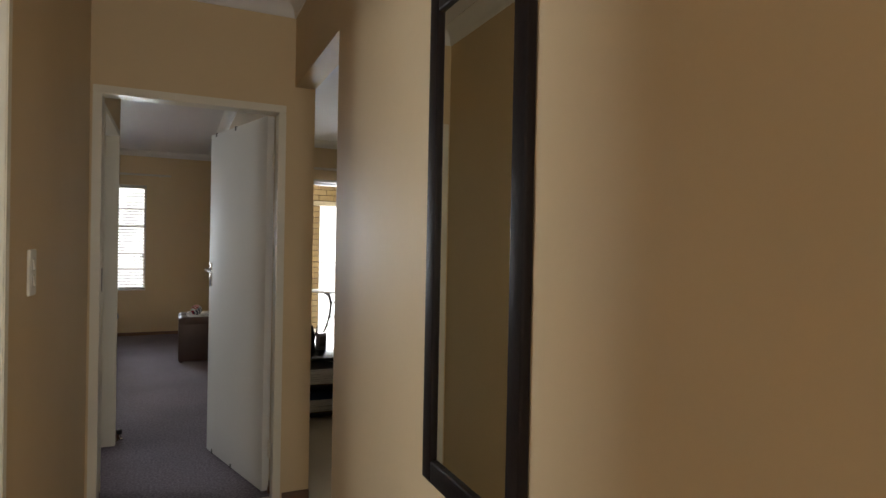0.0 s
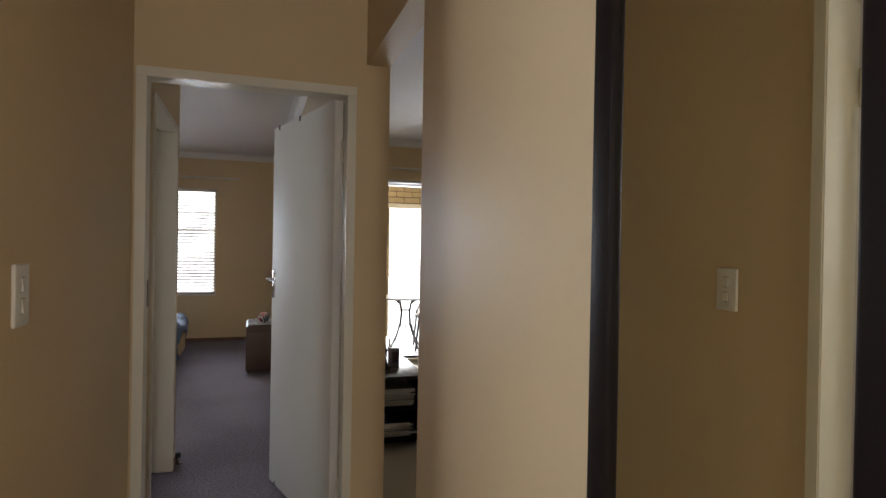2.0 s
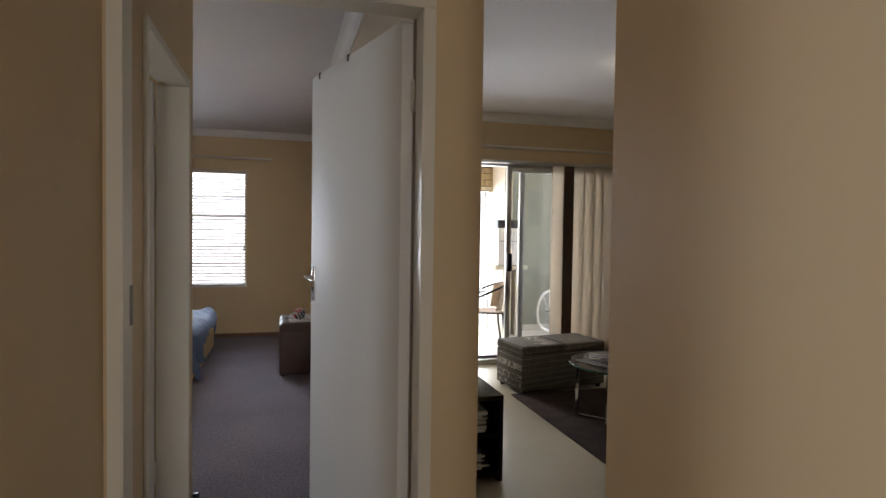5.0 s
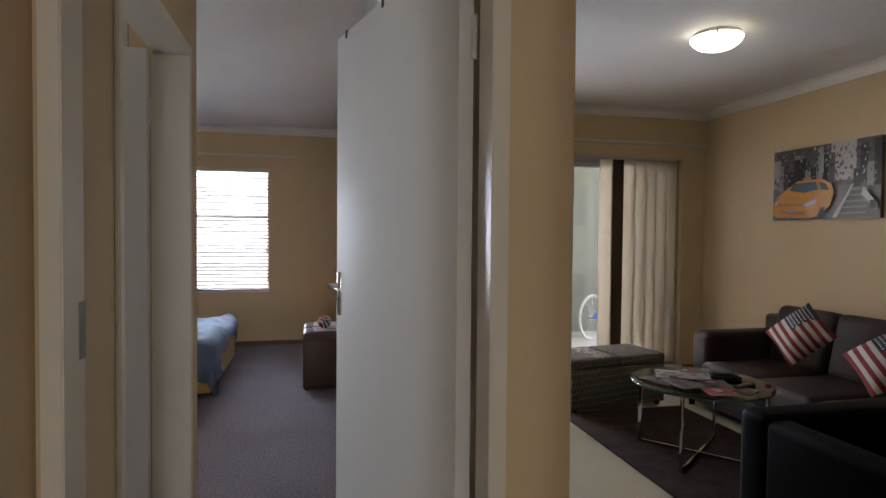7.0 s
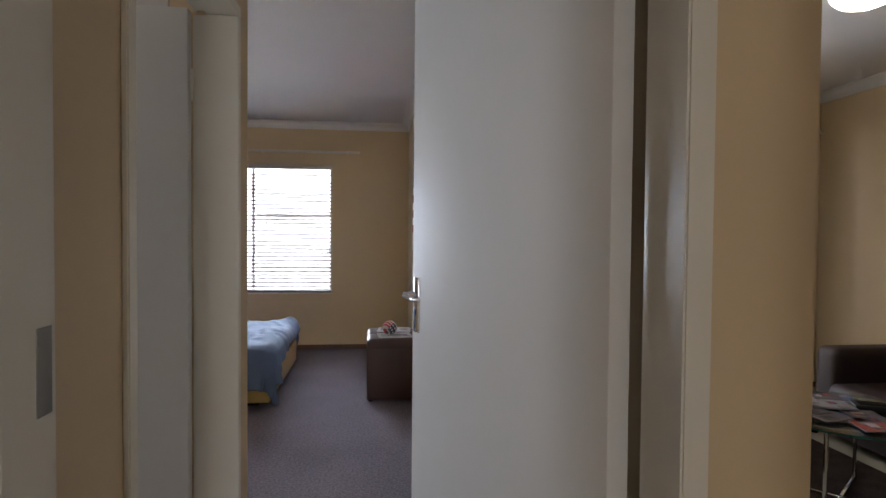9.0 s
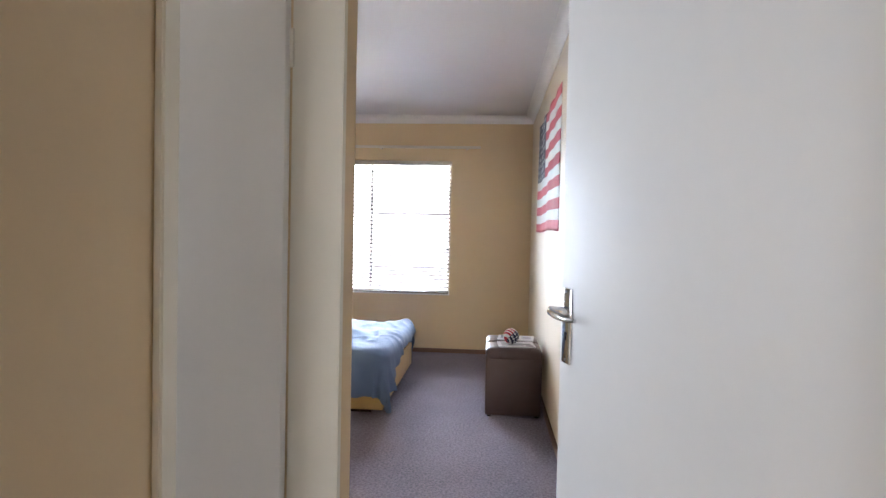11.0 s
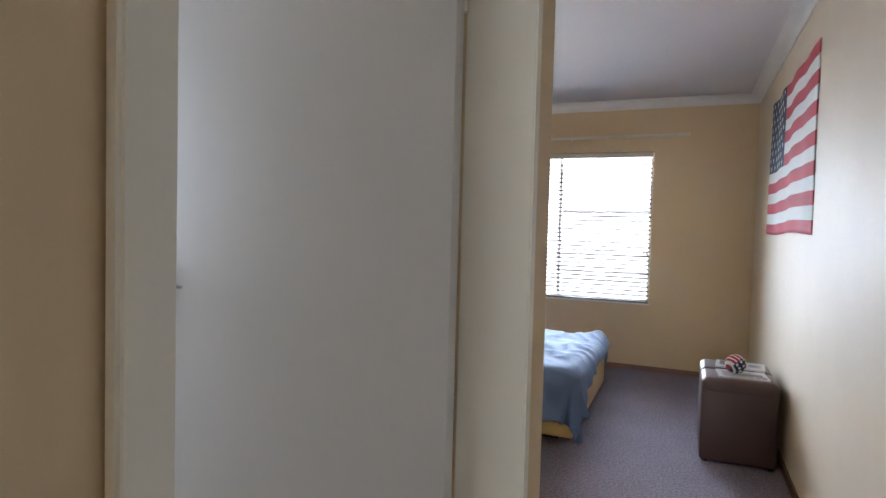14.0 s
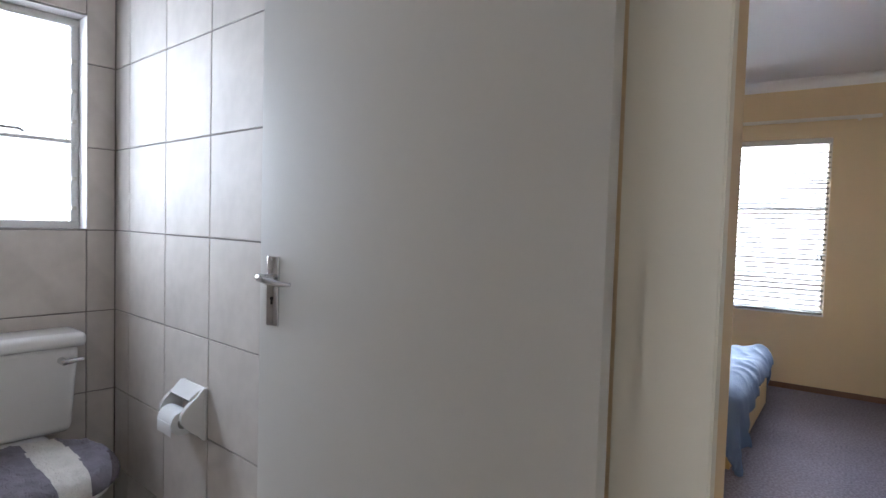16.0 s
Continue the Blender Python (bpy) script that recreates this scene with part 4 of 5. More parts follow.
cushion("flag cushion lying against the sofa back", facing((3.30, 4.54, 0.640), (-0.72, -0.10, 0.68), -40))

ct = thing("coffee_table", "round glass coffee table on crossed chrome legs", "coffee table", pose(2.36, 4.95, 0.012, 0, 0, -6))
R = 0.405
part("glass_top", bm_lathe([(0, 0.437), (R - 0.004, 0.437), (R, 0.441), (R, 0.443), (R - 0.004, 0.447), (0, 0.447)], 64), M_tableglass, ct, "clear round glass top")
part("glass_edge", bm_lathe([(R + 0.0004, 0.438), (R + 0.0014, 0.442), (R + 0.0004, 0.446)], 64), M_glassedge, ct, "green glass rim")
for k in range(4):
    a = k * math.pi / 2 + math.pi / 4
    c_, s_ = math.cos(a), math.sin(a)
    lg = bm_box(-0.012, 0.012, -0.008, 0.008, 0.0, 0.437, 0.002)
    part("leg", lg, M_chrome, ct).matrix_local = pose(0.365 * c_, 0.365 * s_, 0, 0, 0, math.degrees(a))
    part("floor_bar", bm_box(0.012, 0.355, -0.008, 0.008, 0.0, 0.016, 0.002), M_chrome, ct).matrix_local = pose(0, 0, 0, 0, 0, math.degrees(a))
part("hub", bm_box(-0.014, 0.014, -0.014, 0.014, 0, 0.018, 0.002), M_chrome, ct)
random.seed(3)
top_z = 0.012 + 0.447
covers = ["mid", "dark", "road", "light", "dark", "red", "mid", "pale", "blue"]
for i, (dx, dy, rz) in enumerate(((-0.22, 0.10, 20), (-0.10, 0.22, 48), (-0.18, -0.04, 8), (-0.04, 0.08, 75), (0.08, -0.17, 30), (-0.06, -0.20, -15), (0.10, 0.24, 60), (-0.14, 0.15, -30), (-0.09, -0.05, 55), (0.02, -0.08, -20))):
    acc = []
    for k in range(6):
        a, b = random.random() * 0.6, random.random() * 0.7
        acc.append((a, a + 0.15 + 0.25 * random.random(), b, b + 0.08 + 0.2 * random.random(), PRINT[random.choice(covers)]))
    magazine("glossy magazine with a colourful cover on the glass table", pose(2.36 + dx, 4.92 + dy, top_z + 0.0065 * (i % 4), 0, 0, rz), 0.155, 0.215, 0.005, PRINT[covers[i % len(covers)]], acc, "magazines on the coffee table")
rm = thing("game_console", "black flat media box with a remote on the table", "media box", pose(2.55, 4.98, top_z, 0, 0, -25))
part("box", bm_box(-0.09, 0.09, -0.055, 0.055, 0.0, 0.026, 0.006, 3), M_black, rm)
part("lid_panel", bm_box(-0.065, 0.065, -0.038, 0.038, 0.026, 0.029, 0.001), M_blackleather, rm)
rc = thing("remote_control", "black plastic remote control on the glass table", "remote control", pose(2.53, 4.78, top_z, 0, 0, 20))
part("body", bm_box(-0.085, 0.085, -0.022, 0.022, 0, 0.018, 0.006, 3), M_black, rc)
for i in range(4):
    part("button", bm_box(-0.06 + i * 0.03, -0.048 + i * 0.03, -0.006, 0.006, 0.018, 0.020), M_slot, rc)

rug = make("rug", bm_box(1.86, 2.88, 4.14, 5.88, 0.0005, 0.012, 0.004, 2), M_rug)
tagged(rug, "dark brown patterned pile rug under the table", "rug")

pf = thing("storage_pouf", "grey patterned fabric storage bench with two padded lids", "pouf", pose(1.938, 5.84, 0, 0, 0, 8))
part("body", bm_box(0.0, 0.86, 0.0, 0.44, 0.03, 0.335, 0.008, 2), M_pouf, pf)
for a, b in ((-0.004, 0.428), (0.432, 0.864)):
    part("lid", bm_box(a, b, -0.004, 0.444, 0.335, 0.415, 0.022, 4), M_pouf, pf, "padded lid")
for x in (0.04, 0.82):
    for y in (0.04, 0.40):
        part("foot", bm_lathe([(0, 0), (0.02, 0), (0.024, 0.03), (0, 0.03)], 12, center=(x, y, 0)), M_black, pf)

ac = thing("armchair", "boxy black leather armchair standing beside the rug", "armchair", pose(1.835, 3.235, 0.0))
part("backrest", bm_box(0.0, 0.92, 0.60, 0.76, 0.05, 0.618, 0.036, 5), M_blackleather, ac)
part("base", bm_box(0.05, 0.87, 0.03, 0.62, 0.06, 0.24, 0.02, 3), M_blackleather, ac)
part("seat_cushion", bm_box(0.135, 0.785, 0.01, 0.61, 0.23, 0.37, 0.045, 4), M_blackleather, ac)
for x in (0.004, 0.786):
    part("arm", bm_box(x, x + 0.13, 0.0, 0.62, 0.05, 0.604, 0.040, 5), M_blackleather, ac)
for x in (0.06, 0.86):
    for y in (0.07, 0.68):
        part("foot", bm_lathe([(0, 0), (0.018, 0), (0.022, 0.065), (0, 0.065)], 12, center=(x, y, 0)), M_darkwood, ac)

sh = thing("low_bookcase", "black open bookcase with stacked magazines inside", "bookcase")
hx0, hx1, hy0, hy1, hz = LVX + 0.015, 1.178, 4.30, 5.66, 0.478
part("top_board", bm_box(hx0, hx1, hy0, hy1, hz - 0.025, hz, 0.002), M_blackgloss, sh)
part("bottom_board", bm_box(hx0, hx1 - 0.026, hy0, hy1, 0.03, 0.055, 0.002), M_darkwood, sh)
part("side_board", bm_box(hx1 - 0.025, hx1, hy0, hy1, 0.0, hz - 0.026, 0.002), M_darkwood, sh)
part("side_board", bm_box(hx0, hx0 + 0.025, hy0, hy1, 0.056, hz - 0.026, 0.002), M_darkwood, sh)
part("middle_shelf", bm_box(hx0 + 0.026, hx1 - 0.026, hy0 + 0.01, hy1, 0.245, 0.265, 0.002), M_darkwood, sh)
part("back_board", bm_box(hx0 + 0.026, hx1 - 0.026, hy0 + 0.42, hy0 + 0.435, 0.056, 0.244), M_darkwood, sh)
part("back_board", bm_box(hx0 + 0.026, hx1 - 0.026, hy0 + 0.42, hy0 + 0.435, 0.266, hz - 0.026), M_darkwood, sh)
random.seed(8)
for zb, n in ((0.266, 9), (0.056, 7)):
    z = zb
    for i in range(n):
        t = 0.009 + 0.006 * random.random()
        w, dx = 0.24 + 0.06 * random.random(), 0.04 * random.random()
        mgz = thing("magazine", "worn magazine in a stack on the dark bookcase shelf", "magazine", pose(0.97 + dx - 0.03, 4.30 + 0.17 + 0.02 * random.random(), z, 0, 0, random.uniform(-4, 4)), "magazines in the bookcase")
        part("page_block", bm_box(-w / 2, w / 2, -0.135, 0.135, 0, t, 0.001), M_paper, mgz)
        part("cover", bm_box(-w / 2 - 0.001, w / 2 + 0.001, -0.136, 0.136, t, t + 0.0012), PRINT[random.choice(covers)], mgz)
        z += t + 0.0013
orn = thing("ornament", "dark carved ornament standing on the bookcase", "ornament", pose(0.935, 4.62, hz))
part("figure_body", bm_lathe([(0, 0), (0.035, 0), (0.032, 0.03), (0.022, 0.08), (0.028, 0.12), (0.016, 0.16), (0.008, 0.20), (0, 0.21)], 16), M_darkwood, orn)
part("figure_arm", bm_tube([(0.015, 0, 0.10), (0.04, 0.0, 0.15), (0.045, 0, 0.21)], 0.006, 8), M_darkwood, orn)
cn = thing("gift_box", "small speckled grey box standing on the bookcase", "box", pose(1.02, 4.66, hz, 0, 0, 12))
part("box", bm_box(-0.035, 0.035, -0.03, 0.03, 0, 0.135, 0.003), PRINT["light"], cn)
part("panel", bm_box(-0.025, 0.025, -0.0312, -0.0302, 0.03, 0.11), PRINT["mid"], cn)

# ---- balcony ----
BY = 8.70
structure("floor_balcony", bm_box(LVX, 5.4, VY + 0.20, BY + 0.25, -0.15, 0.05), M_balcony, "pale tiled balcony floor in bright daylight", "floor")
structure("ceiling_balcony", bm_box(LVX, 5.4, VY + 0.20, BY + 0.25, 2.55, 2.67), M_plaster, "plastered balcony ceiling", "ceiling")
PX1, OX1 = 1.90, 2.635
bm = bm_box(1.47, PX1 - 0.006, BY + 0.012, BY + 0.22, 0.05, 2.55)
bm_box(PX1 - 0.006, OX1 + 0.05, BY + 0.012, BY + 0.22, 1.985, 2.55, bm=bm)
brickwall = structure("wall_balcony_brick", bm, M_mortar, "yellow face brick balcony wall with brown mortar", "wall")
structure("lintel", bm_box(PX1 - 0.10, OX1 + 0.05, BY - 0.004, BY + 0.21, 1.915, 1.983, 0.003), M_plaster, "pale concrete lintel over the balcony opening", "lintel")
wall_x("wall_balcony_pier", OX1 + 0.05, OX1 + 0.16, BY - 0.45, BY + 0.22, label="cream plastered balcony pier", z1=2.55, mats=M_plaster)
wall_y("wall_balcony_far", BY - 0.10, BY + 0.10, OX1 + 0.16, 5.4, [(3.86, 4.62, 0.70, 2.25)], label="grey-green plastered balcony wall, coloured darker for its shade", z1=2.55, mats=M_shade)
# glowing sheet added behind the extra lamp, beyond the unseen balcony end
structure("backdrop_balcony_end", bm_box(7.5, 7.55, 4, 12, -3, 6), M_daylight, "added glowing sheet past the unseen end of the balcony", "daylight")
structure("balcony_skirting", bm_box(OX1 + 0.16, 5.4, BY - 0.112, BY - 0.10, 0.05, 0.13), M_balcony, "pale tile skirting along the balcony wall", "skirting")

gate = thing("security_gate", "white steel security gate folded beside the balcony opening", "gate")
for x in (OX1 - 0.055, OX1 + 0.005):
    part("post", bm_box(x, x + 0.022, BY + 0.02, BY + 0.045, 0.05, 1.905, 0.002), M_steel, gate)
for z in (0.75, 1.16, 1.72):
    part("cross_link", bm_tube([(OX1 - 0.05, BY + 0.03, z), (OX1 + 0.015, BY + 0.03, z + 0.05)], 0.005, 6), M_metalblack, gate)
    part("cross_link", bm_tube([(OX1 - 0.05, BY + 0.03, z + 0.05), (OX1 + 0.015, BY + 0.03, z)], 0.005, 6), M_metalblack, gate)
rl = thing("balcony_railing", "thin white steel railing across the balcony opening", "railing")
for z in (0.95, 1.05):
    part("rail", bm_tube([(PX1, BY + 0.12, z), (OX1 - 0.06, BY + 0.12, z)], 0.010, 8), M_pole, rl)
for i in range(6):
    x = PX1 + 0.06 + i * 0.115
    part("upright", bm_tube([(x, BY + 0.12, 0.05), (x, BY + 0.12, 0.95)], 0.006, 6), M_pole, rl)

br = thing("built_in_barbecue", "white built-in barbecue box on a counter with a dark hood slot", "barbecue")
gx0, gx1, gy0 = OX1 - 0.03, OX1 + 0.26, BY - 0.47
part("counter", bm_box(gx0 - 0.05, gx1 + 0.10, gy0 - 0.04, gy0 + 0.40, 0.90, 0.955, 0.004), M_plaster, br, "pale counter slab")
part("box", bm_box(gx0, gx1, gy0, gy0 + 0.38, 0.957, 1.43, 0.01, 3), M_ceramic, br, "white enamel barbecue box")
part("drawer_line", bm_box(gx0 + 0.004, gx1 - 0.004, gy0 - 0.003, gy0 + 0.001, 1.26, 1.268), M_slot, br)
part("handle", bm_tube([(gx0 + 0.10, gy0 - 0.02, 1.22), (gx0 + 0.19, gy0 - 0.02, 1.22)], 0.006, 8), M_steel, br)
part("hood_slot", bm_box(gx0 - 0.01, gx1 + 0.01, gy0 - 0.01, gy0 + 0.38, 1.435, 1.53, 0.004), M_black, br, "black hood slot")
part("support", bm_box(gx1 - 0.04, gx1 + 0.06, gy0 + 0.02, gy0 + 0.38, 0.05, 0.90), M_plaster, br)

tb = thing("garden_table", "round patio table on curved dark metal legs", "table", pose(1.885, 7.66, 0.05))
part("tabletop", bm_lathe([(0, 0.645), (0.325, 0.645), (0.340, 0.652), (0.340, 0.663), (0.325, 0.669), (0, 0.669)], 48), M_slot, tb, "round grey patio tabletop")
for k in range(4):
    a = k * math.pi / 2 + 0.5
    pts = [(0.20, 0.645), (0.10, 0.59), (0.07, 0.48), (0.09, 0.32), (0.17, 0.14), (0.27, 0.0)]
    part("leg", bm_tube([(r * math.cos(a), r * math.sin(a), z) for r, z in pts], 0.013, 8), M_metalblack, tb)
for z, r in ((0.50, 0.07), (0.30, 0.095)):
    part("ring", bm_tube([(r * math.cos(q * math.pi / 12), r * math.sin(q * math.pi / 12), z) for q in range(24)], 0.006, 6, closed=True), M_metalblack, tb)


def patio_chair(m):
    """A stacking chair with a bent metal frame and woven seat and back."""
    ch = thing("patio_chair", "tan woven patio chair with a dark bent metal frame", "chair", m, "balcony chairs")
    for s in (-1, 1):
        part("leg", bm_tube([(0.21, s * 0.23, 0), (0.19, s * 0.245, 0.25), (0.17, s * 0.26, 0.45), (0.10, s * 0.275, 0.60), (-0.02, s * 0.275, 0.655)], 0.013, 8), M_metalblack, ch, "bent front leg")
        part("leg", bm_tube([(-0.24, s * 0.22, 0), (-0.20, s * 0.215, 0.25), (-0.185, s * 0.205, 0.42)], 0.013, 8), M_metalblack, ch)
        part("seat_rail", bm_tube([(0.19, s * 0.20, 0.42), (-0.19, s * 0.20, 0.41)], 0.009, 8), M_metalblack, ch)
    arc = [(-0.02 - 0.25 * math.sin(q * math.pi / 14), 0.275 * math.cos(q * math.pi / 14), 0.655 + 0.10 * math.sin(q * math.pi / 14)) for q in range(15)]
    part("back_rail", bm_tube(arc, 0.012, 8), M_metalblack, ch)
    seat = bm_grid(8, 8, lambda u, v: (-0.20 + 0.41 * u, -0.20 + 0.40 * v, 0.425 - 0.02 * math.sin(math.pi * u) * math.sin(math.pi * v)))
    solidify(part("seat", seat, M_wicker, ch, "woven tan seat"), 0.012)
    back = bm_grid(12, 6, lambda u, v: (-0.02 - 0.25 * math.sin(math.pi * (0.16 + 0.68 * u)) * (0.72 + 0.28 * v), 0.265 * math.cos(math.pi * (0.16 + 0.68 * u)), 0.44 + (0.215 + 0.09 * math.sin(math.pi * (0.16 + 0.68 * u))) * v))
    solidify(part("backrest", back, M_wicker, ch, "woven tan backrest"), 0.010)
    return ch


c1_ = patio_chair(pose(2.23, 7.66, 0.05, 0, 0, 168))
copy_thing(c1_, pose(1.36, 7.90, 0.05, 0, 0, -25))

bk = thing("bicycle", "blue bicycle with white tyres leaning on the balcony wall", "bicycle", pose(3.42, BY - 0.26, 0.05))


def wheel(x):
    wr = 0.285
    ring = [(x + (wr - 0.016) * math.cos(q * math.pi / 24), 0, wr + (wr - 0.016) * math.sin(q * math.pi / 24)) for q in range(48)]
    wh = part("wheel", bm_tube(ring, 0.016, 8, closed=True), M_rim, bk, "white tyre")
    ring = [(x + (wr - 0.036) * math.cos(q * math.pi / 24), 0, wr + (wr - 0.036) * math.sin(q * math.pi / 24)) for q in range(48)]
    if x == 0.0:
        wh.matrix_local = pose(0, 0, 0, 0, 0, 30)
    part("rim", bm_tube(ring, 0.008, 6, closed=True), M_steel, wh)
    part("hub", bm_tube([(x, -0.045, wr), (x, 0.045, wr)], 0.022, 12), M_steel, wh)
    sp = bmesh.new()
    for k in range(20):
        a = k * math.pi / 10
        bm_tube([(x + 0.02 * math.cos(a + 0.5), 0.02 * (-1) ** k, wr + 0.02 * math.sin(a + 0.5)), (x + (wr - 0.04) * math.cos(a), 0, wr + (wr - 0.04) * math.sin(a))], 0.0014, 4, bm=sp)
    part("spokes", sp, M_chrome, wh)


wheel(0.0)
wheel(0.98)
for nm, pts, r in (("chain_stay", [(0, -0.05, 0.285), (0.42, -0.03, 0.26)], 0.016), ("seat_stay", [(0, -0.05, 0.285), (0.30, -0.03, 0.62)], 0.016), ("seat_tube", [(0.42, 0, 0.26), (0.28, 0, 0.72)], 0.016), ("down_tube", [(0.42, 0, 0.26), (0.80, 0, 0.66)], 0.018), ("top_tube", [(0.30, 0, 0.62), (0.78, 0, 0.72)], 0.016), ("fork", [(0.98, 0.03, 0.285), (0.86, 0, 0.62), (0.77, 0, 0.82)], 0.013)):
    part(nm, bm_tube(pts, r, 10), M_bluepaint, bk)
part("saddle", bm_box(0.18, 0.42, -0.06, 0.06, 0.72, 0.77, 0.02, 3), M_black, bk)
part("handlebar", bm_tube([(0.74, -0.26, 0.86), (0.77, 0, 0.83), (0.74, 0.20, 0.86)], 0.011, 8), M_black, bk)
part("chainring", bm_tube([(0.42, 0.03, 0.26), (0.42, 0.04, 0.26)], 0.085, 24), M_steel, bk)

# ---- bathroom things ----
wc = thing("toilet", "white ceramic toilet with a close-coupled cistern under the window", "toilet", BATH @ pose(TX - 0.025, 4.107, 0) @ Matrix.Diagonal((1.10, 1.05, 0.985, 1)))
bm = bm_box(0.040, 0.185, -0.195, 0.195, 0.50, 0.845, 0.03, 5)
for v in bm.verts:
    k = (0.845 - v.co.z) / 0.345
    v.co.y *= 1 - 0.10 * k
    v.co.x = 0.040 + (v.co.x - 0.040) * (1 - 0.12 * k)
part("cistern", bm, M_ceramic, wc)
bm = bm_box(0.038, 0.205, -0.212, 0.212, 0.832, 0.888, 0.022, 5)
part("cistern_lid", bm, M_ceramic, wc)
part("flush_lever", bm_tube([(0.183, 0.135, 0.785), (0.215, 0.135, 0.785), (0.218, 0.15, 0.786), (0.213, 0.195, 0.790)], [0.014, 0.012, 0.010, 0.007], 10), M_chrome, wc, "chrome flush lever")
bm = bmesh.new()
ring_n, prof = 36, [(0.62, 0.0), (0.60, 0.14), (0.72, 0.27), (0.95, 0.38), (1.0, 0.44)]
rows_ = []
for k, z in prof:
    rows_.append([bm.verts.new((0.38 + k * (0.26 if math.cos(q) > 0 else 0.20) * math.cos(q), k * 0.185 * math.sin(q), z)) for q in (2 * math.pi * j / ring_n for j in range(ring_n))])
for a, b in zip(rows_, rows_[1:]):
    for j in range(ring_n):
        bm.faces.new((a[j], a[(j + 1) % ring_n], b[(j + 1) % ring_n], b[j]))
bm.faces.new(rows_[-1])
bm.faces.new(rows_[0][::-1])
bm_box(0.04, 0.28, -0.11, 0.11, 0.0, 0.50, 0.03, 4, bm=bm)
part("pan", bm, M_ceramic, wc)


def seat_sheet(z, k, t):
    own = bmesh.new()
    lo, hi = [], []
    for j in range(48):
        q = 2 * math.pi * j / 48
        x = 0.40 + k * (0.245 if math.cos(q) > 0 else 0.20) * (abs(math.cos(q)) ** 0.8) * (1 if math.cos(q) > 0 else -1)
        y = k * 0.19 * (abs(math.sin(q)) ** 0.8) * (1 if math.sin(q) > 0 else -1)
        lo.append(own.verts.new((x, y, z)))
        hi.append(own.verts.new((x, y, z + t)))
    own.faces.new(lo[::-1])
    own.faces.new(hi)
    for j in range(48):
        own.faces.new((lo[j], lo[(j + 1) % 48], hi[(j + 1) % 48], hi[j]))
    return own


part("seat", seat_sheet(0.44, 1.0, 0.022), M_ceramic, wc, "white plastic toilet seat")
part("seat_lid", seat_sheet(0.464, 1.0, 0.018), M_ceramic, wc)
cov = thing("toilet_lid_cover", "shaggy striped grey, white and brown cover on the toilet lid", "lid cover", BATH @ pose(TX - 0.025, 4.115, 0.045) @ Matrix.Diagonal((1.12, 1.05, 0.985, 1)))


def cover_at(u, v):
    a, b = 2 * u - 1, 2 * v - 1
    # square to rounded oval
    x, y = a * math.sqrt(1 - b * b / 2), b * math.sqrt(1 - a * a / 2)
    r2 = x * x + y * y
    n_ = noise.noise((x * 9, y * 9, 0.3)) * 0.008 + noise.noise((x * 30, y * 30, 2.3)) * 0.006
    drop = 0.045 * max(0, (r2 - 0.72) / 0.28) ** 1.5
    return Vector((0.40 + x * (0.268 if x > 0 else 0.215), y * 0.215, 0.470 + n_ - drop))


bm = bm_grid(60, 60, cover_at)
bm.faces.ensure_lookup_table()
for k in range(3600):
    v = (k % 60) / 60
    u = (k // 60) / 60
    w = v + 0.03 * (u - 0.5)
    bm.faces[k].material_index = 2 if w < 0.12 or w > 0.92 else (0 if w < 0.46 else (1 if w < 0.72 else 0))
solidify(part("shaggy_top", bm, [M_fluffgrey, M_fluffwhite, M_fluffbrown], cov), 0.026)

th = thing("toilet_roll_holder", "white ceramic toilet roll holder set on the tiled wall", "toilet roll holder", BATH @ pose(-2.066, TY - 0.008, 0.672))
hw, hh = 0.085, 0.088
part("back_plate", bm_box(-hw, hw, -0.014, 0.0, -hh, hh, 0.006, 3), M_ceramic, th)
for s in (-1, 1):
    prof = [(-0.014, -hh), (-0.014, hh)] + [(-0.014 - 0.075 * math.sin(q * math.pi / 10), hh - 0.01 - (2 * hh - 0.02) * (q / 10)) for q in range(1, 10)]
    part("cheek", bm_prism(prof, "x", *sorted((s * (hw - 0.016), s * hw))), M_ceramic, th)
arc = [(-0.014 - 0.075 * math.sin(q * math.pi / 20), hh - 0.002 - (2 * hh - 0.02) * (q / 20)) for q in range(0, 5)]
part("hood", bm_prism(arc + [(y + 0.006, z - 0.009) for y, z in arc[::-1]], "x", -hw + 0.014, hw - 0.014), M_ceramic, th)
roll = thing("toilet_roll", "half-used white toilet roll in the holder", "toilet roll", BATH @ pose(-2.066, TY - 0.008, 0.672))
part("paper", bm_tube([(-0.052, -0.066, -0.022), (0.052, -0.066, -0.022)], 0.040, 28), M_paper, roll)
# solid plug; its grey stands in for the shade inside the core
part("core", bm_tube([(-0.0535, -0.066, -0.022), (0.0535, -0.066, -0.022)], 0.019, 20), M_slot, roll, "solid grey plug coloured as the shaded hollow core")
part("loose_sheet", bm_box(-0.051, 0.051, -0.1070, -0.1050, -0.060, -0.020, 0.0005), M_paper, roll)

# ---- wall tiles ----
TW, TH, GAP = 0.333, 0.3305, 0.005


def tile_mesh(w, h, axis):
    bm = bm_box(-w / 2, w / 2, -0.004, 0.004, -h / 2, h / 2, 0.0015, 1)
    if axis == "x":
        bmesh.ops.rotate(bm, verts=bm.verts[:], cent=(0, 0, 0), matrix=Matrix.Rotation(radians(90), 3, "Z"))
    me = bpy.data.meshes.new("wall_tile")
    bm.to_mesh(me)
    bm.free()
    me.materials.append(M_tile)
    return me


MESHES = {}


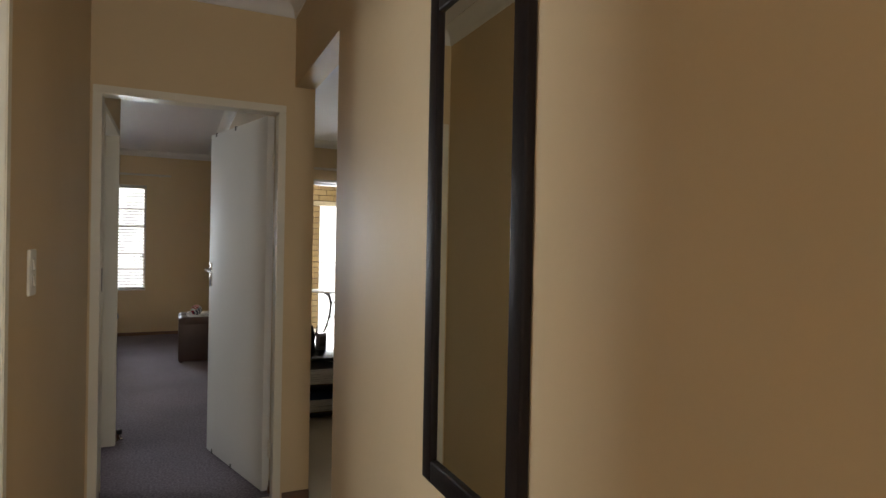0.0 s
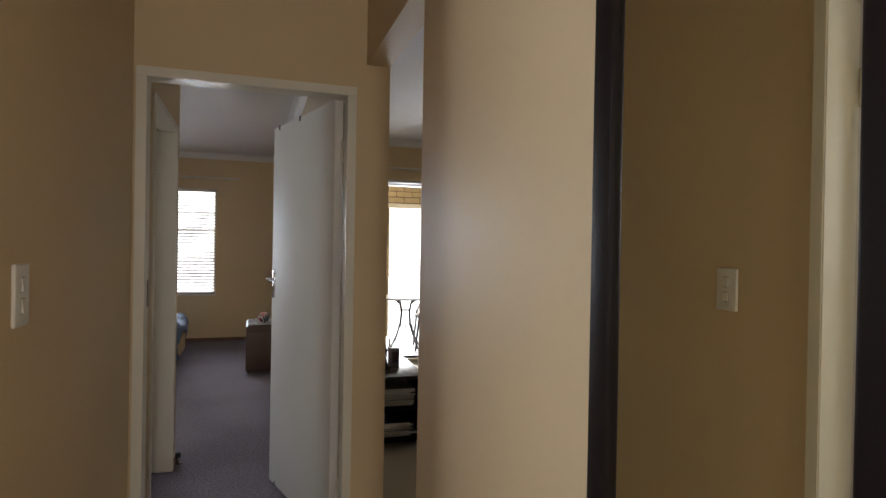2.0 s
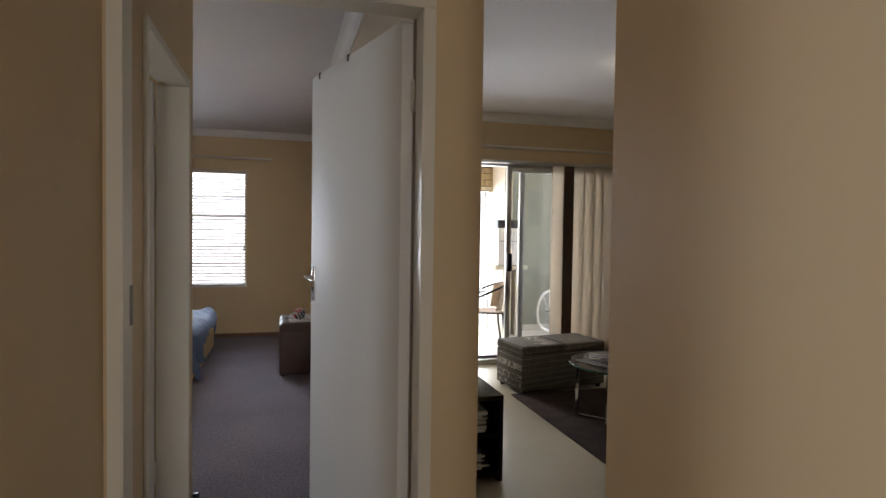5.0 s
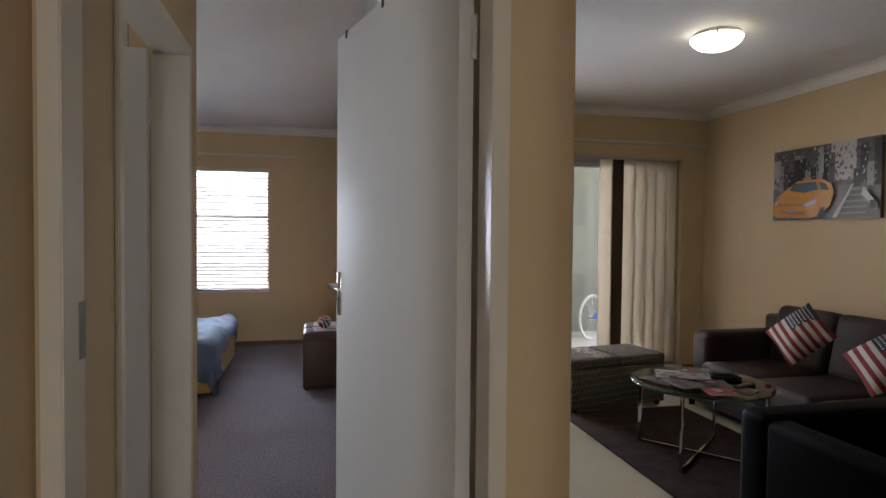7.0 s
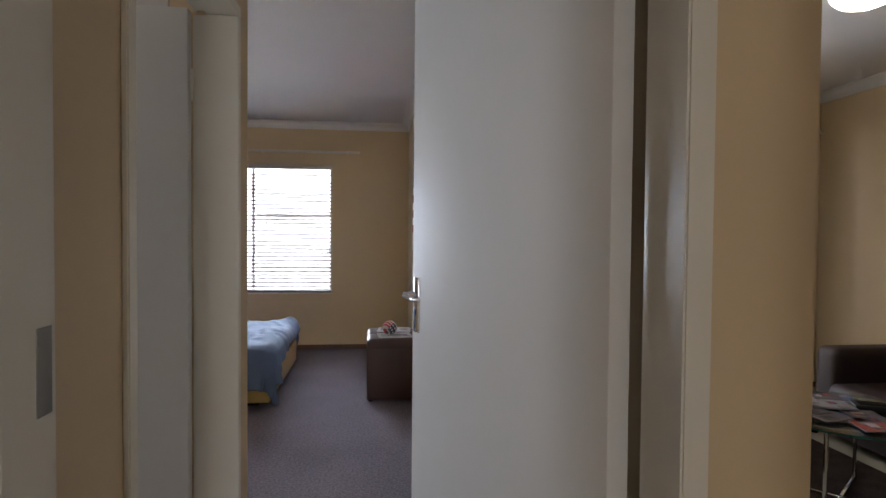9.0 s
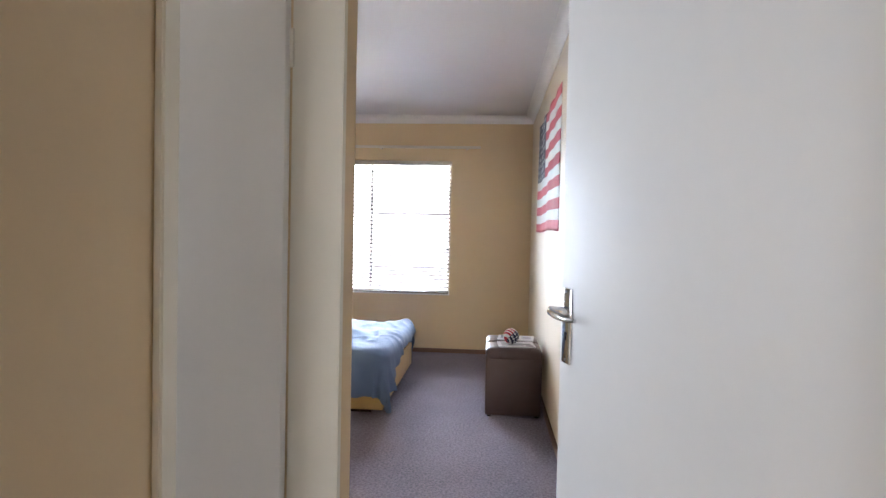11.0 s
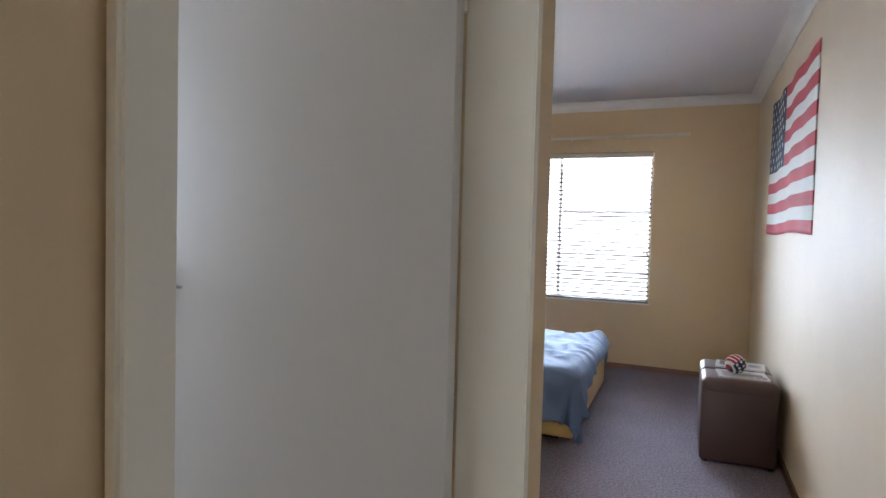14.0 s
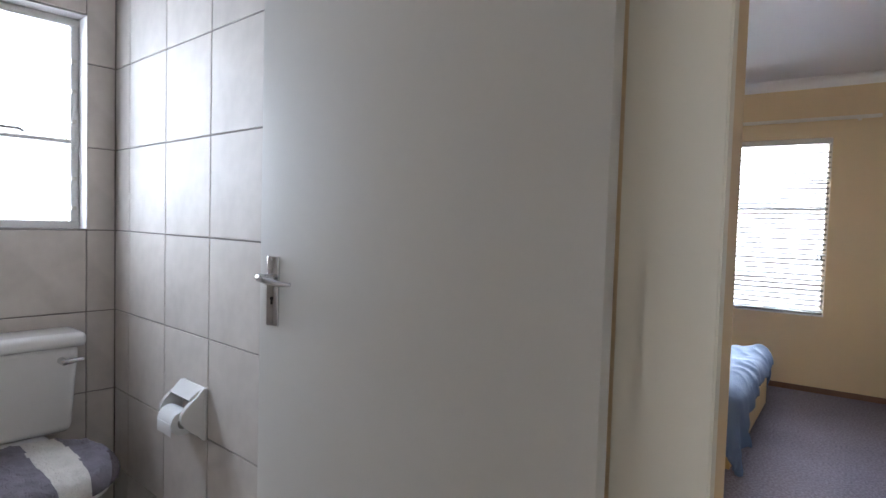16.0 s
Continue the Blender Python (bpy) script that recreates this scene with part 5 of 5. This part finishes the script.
def tile(parent, axis, u0, u1, z0, z1, wall):
    """One tile on a wall; u runs along the wall."""
    w, h = round(u1 - u0 - GAP, 4), round(z1 - z0 - GAP, 4)
    if w < 0.02 or h < 0.02:
        return
    if (axis, w, h) not in MESHES:
        MESHES[axis, w, h] = tile_mesh(w, h, axis)
    ob = new("wall_tile", MESHES[axis, w, h])
    ob.parent = parent
    u, z = (u0 + u1) / 2, (z0 + z1) / 2
    ob.location = (u, wall, z) if axis == "y" else (wall, u, z)


backing = structure("wall_bathroom_tiled", bm_box(TX, PX - 0.228, TY - 0.004, TY + 0.02, 0, H), M_grout, "beige glazed tiles with grey joints on the bathroom wall", "wall")
zs = [1.251 + TH * k for k in range(-4, 5)]
us = [-1.981 + TW * k for k in range(-3, 7)]
for za, zb in zip(zs, zs[1:]):
    for ua, ub in zip(us, us[1:]):
        ua_, ub_ = max(ua, TX + 0.004), min(ub, PX - 0.23)
        if ub_ - ua_ > 0.03:
            tile(backing, "y", ua_, ub_, max(za, 0.004), min(zb, H - 0.002), TY - 0.006)
wall_w = bpy.data.objects["wall_bathroom_window"]
vs_ = [4.382 - TW * k for k in range(7)][::-1] + [TY - 0.012]
for za, zb in zip(zs, zs[1:]):
    for ua, ub in zip(vs_, vs_[1:]):
        z0_, z1_ = max(za, 0.004), min(zb, H - 0.002)
        if ub > 3.71 + 0.01 and ua < 4.38 and z1_ > 1.256 + 0.01 and z0_ < 2.10 - 0.01:
            if z1_ > 2.12:
                tile(wall_w, "x", ua, ub, 2.105, z1_, TX + 0.002)
            if ua < 3.69:
                tile(wall_w, "x", ua, 3.708, max(z0_, 1.256), min(z1_, 2.10), TX + 0.002)
            continue
        tile(wall_w, "x", ua, ub, z0_, z1_, TX + 0.002)
part("window_reveal", bm_box(TX - 0.085, TX + 0.002, 4.383, 4.387, 1.256, 2.10), M_cornice, w2)

for ob in (wall_w, backing, w2):
    ob.matrix_world = BATH @ ob.matrix_world

# ---- balcony bricks ----
BL, BH, BJ = 0.222, 0.073, 0.011
BR = {}


def brick(xa, xb, z):
    w = round(xb - xa, 3)
    if w < 0.03:
        return
    if w not in BR:
        bm = bm_box(-w / 2, w / 2, -0.012, 0.012, -BH / 2, BH / 2, 0.003, 1)
        BR[w] = bpy.data.meshes.new("brick")
        bm.to_mesh(BR[w])
        bm.free()
        BR[w].materials.append(M_brick)
    ob = new("brick", BR[w])
    ob.parent = brickwall
    ob.location = ((xa + xb) / 2, BY + 0.006, z)


row = 0
z = 0.10
while z < 2.52:
    left, right = 1.48, (OX1 + 0.05 if z > 2.0 else PX1)
    first_w = (BL - BJ) / 2 if row % 2 else BL
    a = right
    b = right - first_w
    while a > left:
        if not (1.90 < z < 1.99 and a > PX1 - 0.1):
            brick(max(b, left), a, z)
        a = b - BJ
        b = a - BL
    z += BH + BJ
    row += 1
